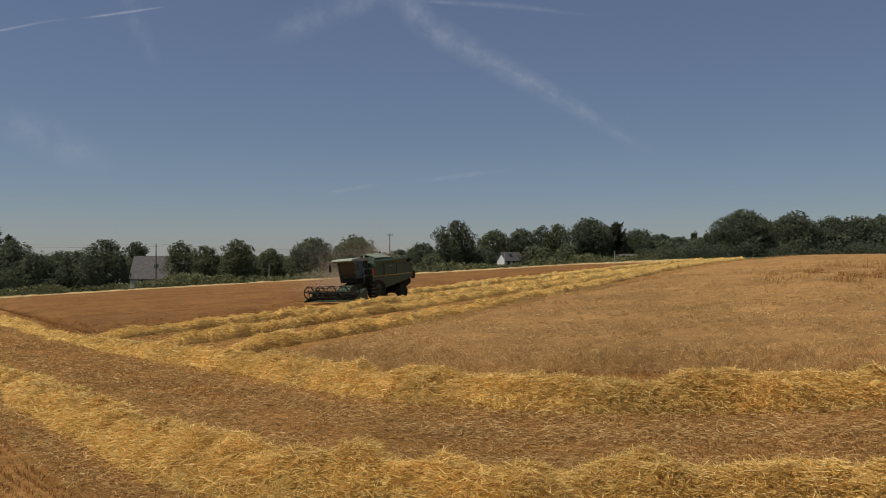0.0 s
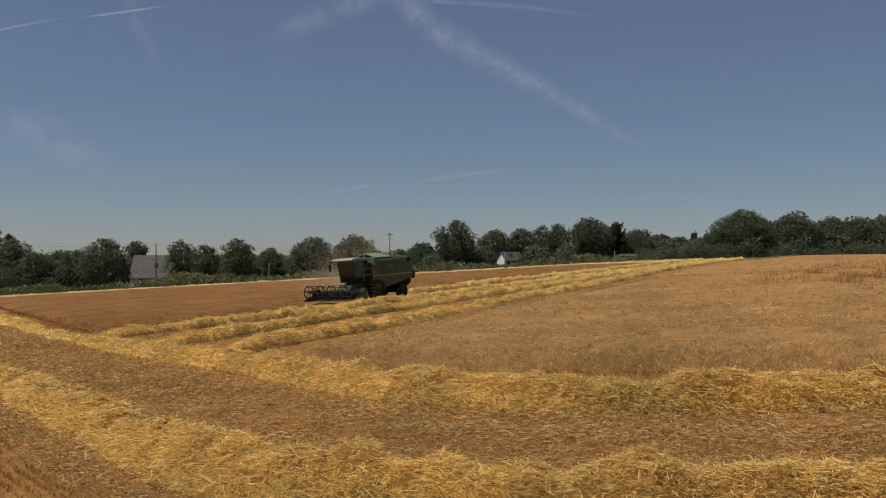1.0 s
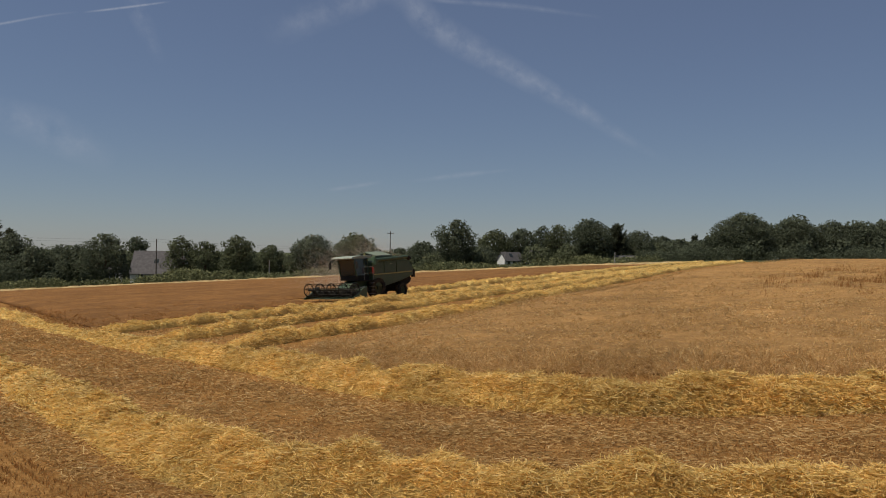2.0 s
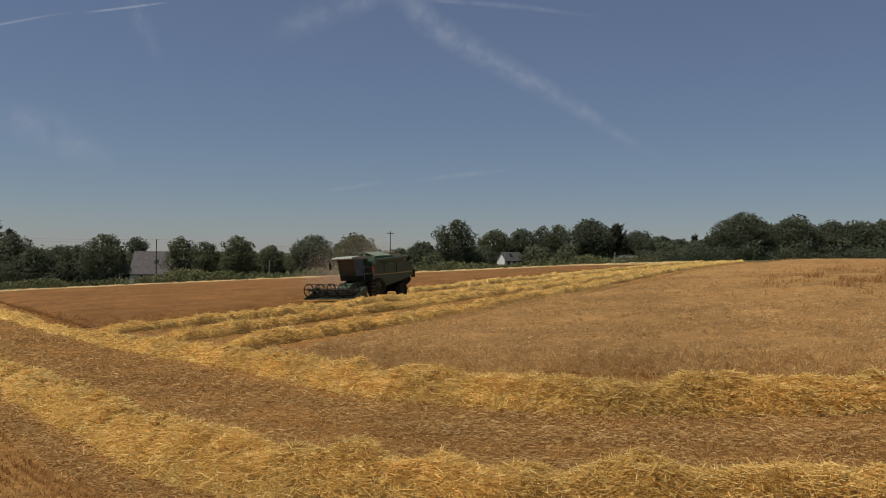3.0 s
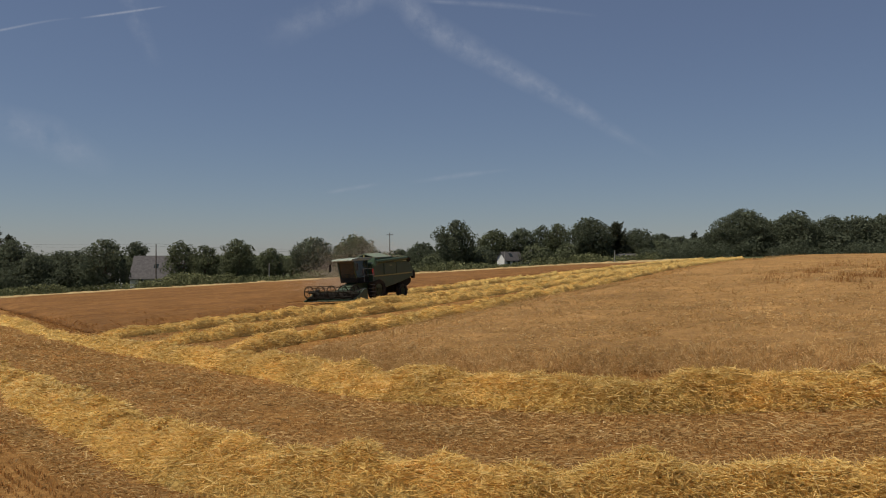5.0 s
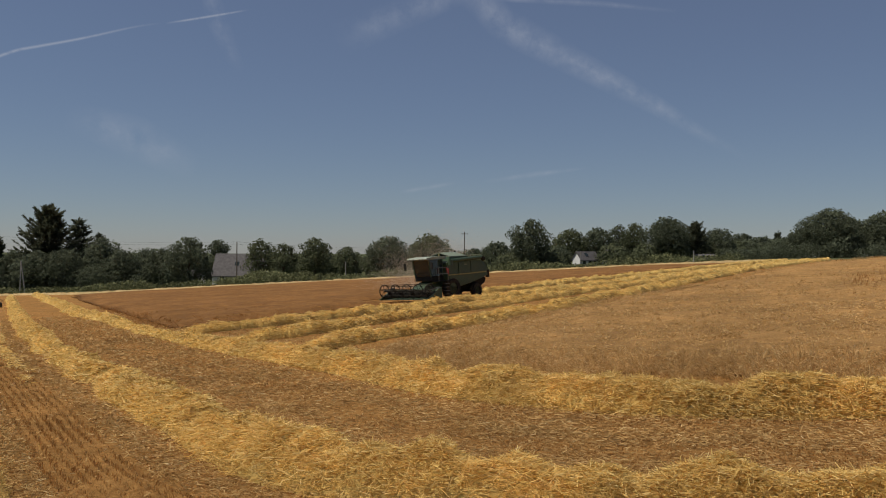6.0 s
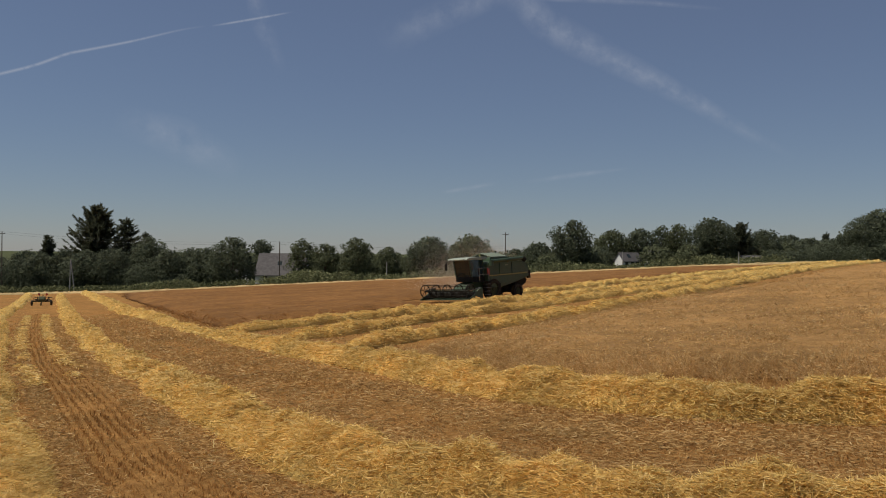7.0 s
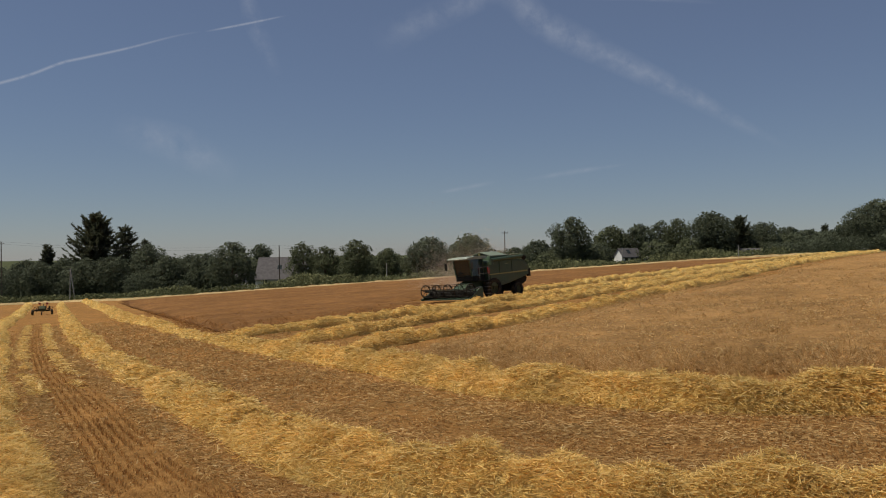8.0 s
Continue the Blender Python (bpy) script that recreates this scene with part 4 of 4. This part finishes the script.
def combine(x, y, heading):
    # stands square on the sloping field
    e = 0.5
    nz = Vector((-(float(land(x + e, y)) - float(land(x - e, y))) / (2 * e), -(float(land(x, y + e)) - float(land(x, y - e))) / (2 * e), 1)).normalized()
    fwd = Vector((-math.sin(radians(heading)), math.cos(radians(heading)), 0))
    fwd = (fwd - nz * fwd.dot(nz)).normalized()
    right = fwd.cross(nz)
    m = Matrix((right, fwd, nz)).transposed().to_4x4()
    m.translation = (x, y, float(land(x, y)))
    m = m @ Matrix.Scale(0.93, 4)
    root = thing("combine_harvester", m, "dusty dark green combine harvester cutting the standing crop", "harvester")

    bm = bmesh.new()
    slab(bm, [(0.6, 1.25), (0.6, 2.95), (0.2, 3.15), (-2.71, 3.15), (-3.85, 2.95), (-4.30, 2.35), (-4.30, 1.75), (-3.44, 1.5), (-2.13, 1.2), (-0.98, 1.0), (0.1, 1.0)], -1.35, 1.35, 0.05)
    body = part("body", bm, GREEN, root, "dusty dark green side panels")
    for s in (-1, 1):
        bm = bmesh.new()                                  # raised service doors
        slab(bm, [(-0.74, 2.05), (-0.74, 3.0), (-2.13, 3.0), (-2.13, 2.05)], s * 1.34, s * 1.40, 0.015)
        part("side_panel", bm, GREEN, body)
        bm = bmesh.new()
        slab(bm, [(-2.23, 2.05), (-2.23, 3.0), (-3.69, 2.85), (-3.98, 2.35), (-3.98, 2.12)], s * 1.34, s * 1.40, 0.015)
        part("side_panel", bm, GREEN, body)
        bm = bmesh.new()
        slab(bm, [(0.4, 1.3), (0.4, 1.85), (-1.97, 1.9), (-3.53, 1.95), (-3.20, 1.55), (-1.80, 1.3)], s * 1.34, s * 1.39, 0.015)
        part("lower_panel", bm, GREEN, body)
        bm = bmesh.new()
        slab(bm, [(0.5, 1.92), (0.5, 2.0), (-1.97, 2.04), (-4.10, 2.1), (-4.10, 2.0), (-1.97, 1.95)], s * 1.36, s * 1.415)
        part("stripe", bm, YELLOW, body, "faded yellow side stripe")
        bm = bmesh.new()
        box(bm, (s * 1.36, -1.7, 2.72), (s * 1.42, -1.4, 2.8))
        part("marker", bm, TUBE, body, "small pale panel catch")
        bm = bmesh.new()
        box(bm, (s * 1.2 - 0.11, -4.6, 1.55), (s * 1.2 + 0.11, -4.3, 2.2), 0.02)
        part("rear_lamp", bm, DARK, body, "dark rear lamp bracket")
    bm = bmesh.new()                                      # straw hood and chopper at the back
    slab(bm, [(-2.95, 0.75), (-2.95, 1.7), (-4.18, 1.8), (-4.51, 1.45), (-4.35, 1.15), (-3.53, 0.75)], -0.95, 0.95, 0.03)
    part("straw_hood", bm, DARK, root, "dark straw hood at the rear")
    bm = bmesh.new()                                      # grain tank with sloping lids
    slab(bm, [(0.25, 3.1), (0.15, 3.45), (-1.89, 3.45), (-2.13, 3.1)], -1.25, 1.25, 0.03)
    tank = part("grain_tank", bm, GREEN, root)
    for x0, x1, z0, z1 in ((-1.28, 0.0, 3.48, 3.82), (0.0, 1.28, 3.82, 3.48)):
        bm = bmesh.new()
        vs = [bm.verts.new(c) for c in ((x0, 0.1, z0), (x1, 0.1, z1), (x1, -1.8, z1), (x0, -1.8, z0), (x0, 0.1, z0 - 0.06), (x1, 0.1, z1 - 0.06), (x1, -1.8, z1 - 0.06), (x0, -1.8, z0 - 0.06))]
        for f in ((0, 1, 2, 3), (7, 6, 5, 4), (0, 4, 5, 1), (1, 5, 6, 2), (2, 6, 7, 3), (3, 7, 4, 0)):
            bm.faces.new([vs[i] for i in f])
        bmesh.ops.recalc_face_normals(bm, faces=bm.faces)
        part("tank_lid", bm, LID_PAINT, tank, "pale faded tank lid")
    bm = bmesh.new()
    slab(bm, [(-2.21, 3.1), (-2.21, 3.42), (-3.53, 3.32), (-3.07, 3.0)], -1.1, 1.1, 0.04)
    part("engine_cover", bm, GREEN, root)
    bm = bmesh.new()
    for yy in (-2.3, -3.0, -3.7):
        rod(bm, (-1.2, yy, 3.05), (-1.2, yy, 3.5), 0.02, n=6)
    rod(bm, (-1.2, -2.3, 3.5), (-1.2, -3.7, 3.5), 0.025, n=6)
    part("deck_rail", bm, TUBE, root, "pale handrail along the rear deck")
    bm = bmesh.new()
    rod(bm, (0.8, -2.7, 3.3), (0.8, -2.7, 3.95), 0.07, 0.07)
    part("exhaust_pipe", bm, DARK, root)

    # cab
    bm = bmesh.new()
    box(bm, (-0.95, 0.62, 1.55), (0.95, 2.0, 1.95), 0.04)
    cab = part("cab", bm, DARK, root, "dark cab floor and platform")
    for sx, sy0, sy1 in ((-0.9, 2.0, 2.25), (0.9, 2.0, 2.25), (-0.9, 0.7, 0.7), (0.9, 0.7, 0.7)):
        bm = bmesh.new()
        rod(bm, (sx, sy0, 1.9), (sx, sy1, 3.3), 0.055, 0.055, 8)
        part("pillar", bm, GREEN, cab)
    bm = bmesh.new()
    slab(bm, [(1.99, 1.95), (2.24, 3.28), (2.21, 3.28), (1.96, 1.95)], -0.86, 0.86)
    part("windscreen", bm, GLASS, cab, "dark tinted windscreen")
    for s in (-1, 1):
        bm = bmesh.new()
        slab(bm, [(0.75, 1.95), (1.95, 1.95), (2.2, 3.28), (0.75, 3.28)], s * 0.89 - 0.012, s * 0.89 + 0.012)
        part("side_window", bm, GLASS, cab, "tinted cab door glass")
    bm = bmesh.new()
    box(bm, (-0.88, 0.62, 1.95), (0.88, 0.7, 3.28))
    part("rear_wall", bm, DARK, cab)
    bm = bmesh.new()
    box(bm, (-0.28, 0.95, 1.95), (0.28, 1.5, 2.4), 0.06)
    box(bm, (-0.27, 0.9, 2.4), (0.27, 1.03, 2.95), 0.05)
    part("seat", bm, DARK, cab, "empty dark driver seat")
    bm = bmesh.new()
    slab(bm, [(0.45, 3.3), (2.62, 3.26), (2.72, 3.32), (2.6, 3.44), (1.6, 3.52), (0.45, 3.5)], -1.12, 1.12, 0.03)
    roof = part("cab_roof", bm, ROOF_PAINT, root, "pale faded cab roof with front visor")
    for s in (-0.75, -0.35, 0.35, 0.75):
        bm = bmesh.new()
        rod(bm, (s, 2.62, 3.31), (s, 2.7, 3.3), 0.08, 0.08)
        part("work_lamp", bm, STEEL, roof)
    bm = bmesh.new()
    rod(bm, (-0.8, 0.9, 3.5), (-0.8, 0.9, 3.72), 0.08, 0.06)
    part("beacon", bm, YELLOW, roof)
    for s in (-1, 1):
        bm = bmesh.new()
        rod(bm, (s * 1.0, 2.5, 3.3), (s * 1.55, 2.55, 3.05), 0.02)
        box(bm, (s * 1.5 - 0.12, 2.5, 2.5), (s * 1.5 + 0.12, 2.56, 3.05), 0.015)
        part("mirror", bm, DARK, roof)
    # ladder and platform on the door side
    bm = bmesh.new()
    box(bm, (-1.65, 0.75, 1.5), (-0.95, 1.9, 1.56))
    platform = part("platform", bm, DARK, root)
    bm = bmesh.new()
    for yy in (0.8, 1.85):
        rod(bm, (-1.6, yy, 1.56), (-1.6, yy, 2.6), 0.022, n=6)
    rod(bm, (-1.6, 0.8, 2.6), (-1.6, 1.85, 2.6), 0.022, n=6)
    rod(bm, (-1.6, 0.8, 2.1), (-1.6, 1.85, 2.1), 0.022, n=6)
    part("handrail", bm, STEEL, platform)
    for k in range(4):
        bm = bmesh.new()
        box(bm, (-1.75, 0.8, 0.45 + 0.28 * k), (-1.5, 1.25, 0.49 + 0.28 * k))
        part("step", bm, STEEL, platform, "worn steel ladder step")
    for yy in (0.8, 1.25):
        bm = bmesh.new()
        rod(bm, (-1.68, yy, 0.42), (-1.6, yy, 1.56), 0.025, n=6)
        part("ladder_rail", bm, DARK, platform)
    # red side lamp by the cab door, a plain unlit box
    bm = bmesh.new()
    box(bm, (-1.5, 0.55, 2.05), (-1.38, 0.72, 2.55), 0.03)
    part("side_lamp", bm, RED, root, "small red lamp beside the cab door")

    # unloading auger, folded back along the side
    bm = bmesh.new()
    rod(bm, (-1.5, 0.35, 2.75), (-1.5, 0.35, 3.2), 0.2, 0.19, 14)
    rod(bm, (-1.5, 0.35, 3.1), (-1.55, -3.4, 3.28), 0.15, 0.14, 14)
    tube = part("unloading_auger", bm, GREEN, root, "dusty green unloading auger tube folded back")
    bm = bmesh.new()
    rod(bm, (-1.55, -3.35, 3.28), (-1.57, -3.65, 3.1), 0.17, 0.2, 12)
    part("spout", bm, DARK, tube, "dark rubber spout")

    for s in (-1, 1):
        wheel(root, s * 1.12, 0.0, 0.86, 0.6, s)
        wheel(root, s * 1.12, -3.0, 0.56, 0.42, s)
    for yy, zz in ((0.0, 0.86), (-3.0, 0.56)):
        bm = bmesh.new()
        rod(bm, (-1.1, yy, zz), (1.1, yy, zz), 0.13)
        box(bm, (-0.5, yy - 0.2, zz), (0.5, yy + 0.2, 1.25), 0.02)
        part("axle", bm, DARK, root)
    bm = bmesh.new()
    slab(bm, [(0.5, 1.05), (0.5, 1.75), (1.2, 1.7), (2.9, 0.95), (2.9, 0.4), (2.6, 0.4)], -0.68, 0.68, 0.03)
    part("feeder_house", bm, GREEN, root)

    # header
    W = 2.7
    bm = bmesh.new()
    slab(bm, [(2.8, 0.3), (2.74, 0.9), (2.86, 0.95), (2.95, 0.42), (3.4, 0.27), (4.0, 0.24), (4.0, 0.2), (3.3, 0.2)], -W, W)
    header = part("header", bm, GREEN, root, "green cutting header table")
    for s in (-1, 1):
        bm = bmesh.new()
        slab(bm, [(2.75, 0.2), (2.75, 1.1), (3.15, 1.05), (3.7, 0.62), (4.4, 0.3), (4.38, 0.2)], s * W - 0.05, s * W + 0.05, 0.015)
        part("divider", bm, GREEN, header, "pointed green crop divider")
        bm = bmesh.new()
        rod(bm, (s * (W - 0.1), 2.85, 1.12), (s * (W - 0.1), 4.0, 0.94), 0.045, n=8)
        part("reel_arm", bm, STEEL, header)
    bm = bmesh.new()
    rod(bm, (-W + 0.08, 3.25, 0.62), (W - 0.08, 3.25, 0.62), 0.2, n=16)
    for i in range(60):
        f = i / 59
        xx = -W + 0.15 + f * (2 * W - 0.3)
        t = 18 * abs(f - 0.5) * 2
        rod(bm, (xx, 3.25 + 0.2 * math.cos(t), 0.62 + 0.2 * math.sin(t)), (xx, 3.25 + 0.32 * math.cos(t), 0.62 + 0.32 * math.sin(t)), 0.05, 0.05, 5)
    part("table_auger", bm, DARK, header)
    bm = bmesh.new()
    for i in range(38):
        xx = -W + 0.1 + i * (2 * W - 0.2) / 37
        slab(bm, [(3.98, 0.21), (3.98, 0.26), (4.14, 0.22)], xx - 0.02, xx + 0.02)
    part("knife", bm, STEEL, header)
    RY, RZ, RR = 3.95, 0.92, 0.50
    bm = bmesh.new()
    rod(bm, (-W + 0.1, RY, RZ), (W - 0.1, RY, RZ), 0.06, n=10)
    reel = part("reel", bm, DARK, header, "dark six-bat pickup reel")
    for k in range(6):
        t = math.pi / 3 * k + 0.3
        yy, zz = RY + RR * math.cos(t), RZ + RR * math.sin(t)
        bm = bmesh.new()
        rod(bm, (-W + 0.1, yy, zz), (W - 0.1, yy, zz), 0.022, n=6)
        for i in range(36):
            xx = -W + 0.2 + i * (2 * W - 0.4) / 35
            rod(bm, (xx, yy, zz), (xx, yy - 0.03, zz - 0.14), 0.008, n=4)
        part("bat", bm, DARK, reel)
    for i in range(5):
        xx = -W + 0.12 + i * (2 * W - 0.24) / 4
        bm = bmesh.new()
        ring(bm, (xx, RY, RZ), RR, 0.045, 24, 6)
        for k in range(6):
            t = math.pi / 3 * k + 0.3
            rod(bm, (xx, RY, RZ), (xx, RY + RR * math.cos(t), RZ + RR * math.sin(t)), 0.025, n=6)
        part("spider", bm, DARK, reel, "dark spoked reel wheel")
    return root


combine(-5.75, 64.7, 141)


# ---------------------------------------------------------------- dust blown out by the harvester
def dust_cloud(x, y, reach, wide, high, n):
    """Fine specks of chaff and dust hanging in the air, thick at the machine and thinning as they drift away."""
    f = rng.random(n) ** 1.3
    puff = vnoise(f * 7, np.zeros(n))
    px = x - reach * f + rng.normal(0, 0.5 + 0.9 * f, n)
    py = y + rng.normal(0, wide, n)
    pz = 0.5 + np.abs(rng.normal(0, high * (0.55 + 0.6 * puff), n)) + 0.3 * f
    p = np.stack([px, py, land(px, py) + pz], 1)
    v, q = blades(p, rng.normal(size=(n, 3)), rng.uniform(0.014, 0.025, n), rng.uniform(0.013, 0.023, n))
    tagged(new("dust_cloud", mesh_of("dust_cloud", v, q, DUST)), "thin brown dust drifting behind the working harvester", "dust", kind="stuff")


dust_cloud(-4.2, 72.0, 6.5, 1.1, 2.1, 85000)


# ---------------------------------------------------------------- rotary tedder left between straw rows
def tedder(x, y, turn):
    root = thing("rotary_tedder", pose(x, y, float(land(x, y)), 0, 0, turn), "small dark rotary hay tedder parked between straw rows", "farm machine")
    bm = bmesh.new()
    rod(bm, (-1.0, 0, 0.52), (1.0, 0, 0.52), 0.08)
    rod(bm, (0, 0, 0.55), (0, 1.7, 0.6), 0.07)
    rod(bm, (0, 0.2, 0.6), (0, 0.9, 1.2), 0.05)
    machine = part("machine_frame", bm, DARK, root)
    bm = bmesh.new()
    slab(bm, [(-0.4, 0.45), (-0.45, 0.75), (-0.2, 1.0), (0.25, 1.08), (0.45, 0.8), (0.4, 0.45)], -0.34, 0.34, 0.05)
    part("gearbox_cover", bm, HUB, machine, "dusty brown gearbox cover")
    for s in (-1, 1):
        bm = bmesh.new()
        ring(bm, (s * 1.05, -0.25, 0.32), 0.22, 0.11, 20, 8)
        rod(bm, (s * 1.05 - 0.07, -0.25, 0.32), (s * 1.05 + 0.07, -0.25, 0.32), 0.16, n=12)
        part("wheel", bm, RUBBER, root, "small black wheel")
        bm = bmesh.new()
        rod(bm, (s * 1.05, -0.25, 0.32), (s * 0.85, 0, 0.56), 0.05)
        part("leg", bm, DARK, root)
        for yy in (-0.2, 0.95):
            bm = bmesh.new()
            cx, cz = s * 0.62, 0.92 if yy > 0 else 0.74
            rod(bm, (cx, yy, 0.45), (cx, yy, cz + 0.06), 0.06)
            for k in range(6):
                t = k * math.pi / 3 + 0.4 * s
                ex, ey = cx + 0.46 * math.cos(t), yy + 0.46 * math.sin(t)
                rod(bm, (cx, yy, cz), (ex, ey, cz - 0.08), 0.025, n=5)
                rod(bm, (ex, ey, cz - 0.08), (ex + 0.06 * math.cos(t), ey + 0.06 * math.sin(t), cz - 0.36), 0.015, n=5)
            part("rotor", bm, DARK, root, "dark tined rotor")
    for s in (-1, 1):
        bm = bmesh.new()
        rod(bm, (s * 0.3, 0.7, 0.9), (s * 0.42, 0.75, 1.3), 0.035, n=6)
        box(bm, (s * 0.42 - 0.12, 0.72, 1.2), (s * 0.42 + 0.12, 0.78, 1.42), 0.01)
        part("marker_board", bm, RED, root, "small dull red marker board")
    bm = bmesh.new()
    rod(bm, (0, -0.75, 0.2), (0, -0.2, 0.55), 0.06)
    ring(bm, (0, -0.75, 0.2), 0.14, 0.06, 16, 6)
    part("tail_wheel", bm, RUBBER, root, "small black wheel")
    return root


tedder(-60.4, 93.1, 25)


# ---------------------------------------------------------------- vapour trails high over the fields
def trail(points, spread, mat, label, far=3200.0):
    """A ribbon of vapour along directions of azimuth and elevation, in degrees."""
    p = smooth_path(points, 0.25)
    t, nr = normals_of(p)
    w = np.interp(np.linspace(0, 1, len(p)), np.linspace(0, 1, len(spread)), spread)
    m = 5
    bm = bmesh.new()
    uv = bm.loops.layers.uv.new("UVMap")
    rows = []
    for i in range(len(p)):
        row = []
        for j in range(m):
            f = j / (m - 1)
            a, e = np.radians(p[i] + nr[i] * (f - 0.5) * w[i])
            row.append(bm.verts.new((far * math.sin(a) * math.cos(e), far * math.cos(a) * math.cos(e), far * math.sin(e))))
        rows.append(row)
    for i in range(len(p) - 1):
        for j in range(m - 1):
            f = bm.faces.new((rows[i][j], rows[i][j + 1], rows[i + 1][j + 1], rows[i + 1][j]))
            for loop, (a, b) in zip(f.loops, ((i, j), (i, j + 1), (i + 1, j + 1), (i + 1, j))):
                loop[uv].uv = (a / (len(p) - 1), b / (m - 1))
    ob = part("vapour_trail", bm, mat)
    tagged(ob, label, "cloud", "vapour trails", "structure")


trail([(-6.5, 18.0), (-3.13, 16.97), (-0.85, 15.03), (3.68, 12.62), (8.49, 9.95), (12.08, 7.65), (14.8, 6.1)], (2.2, 2.3, 1.5, 0.6), WISP, "broad soft vapour trail spreading across blue sky")
trail([(-2.5, 17.6), (-5.4, 16.61), (-8.42, 15.51), (-12.5, 13.8)], (1.5, 2.2, 2.6), VEIL, "faint spread vapour trail in blue sky")
trail([(-39.0, 9.1), (-35.18, 10.47), (-33.5, 11.1), (-31.78, 11.91), (-30.5, 12.31), (-28.0, 13.04), (-25.1, 13.96), (-23.2, 14.4)], (0.26, 0.24, 0.16), TRAIL, "thin white vapour trail", 3300)
trail([(-23.2, 14.35), (-20.86, 14.89), (-17.6, 15.65)], (0.16, 0.2, 0.14), TRAIL, "short thin white vapour trail", 3300)
trail([(-2.5, 4.8), (1.0, 5.3), (4.8, 5.75)], (0.3, 0.5, 0.2), VEIL, "short faint vapour streak low in the sky")
trail([(-8.0, 4.1), (-6.0, 4.45), (-4.0, 4.8)], (0.3, 0.4, 0.3), VEIL, "short faint vapour streak low in the sky")
trail([(-3.0, 16.75), (4.42, 16.28), (10.5, 15.45)], (0.3, 0.5, 0.3), VEIL, "faint thin vapour line high in the sky")
trail([(-29.0, 8.4), (-25.0, 7.2), (-21.0, 5.2)], (2.0, 3.0, 2.0), VEIL, "pale patch of thin cirrus")
trail([(-20.9, 18.0), (-20.0, 15.0), (-18.5, 11.6)], (1.0, 1.6, 1.0), VEIL, "faint upright wisp of cirrus")
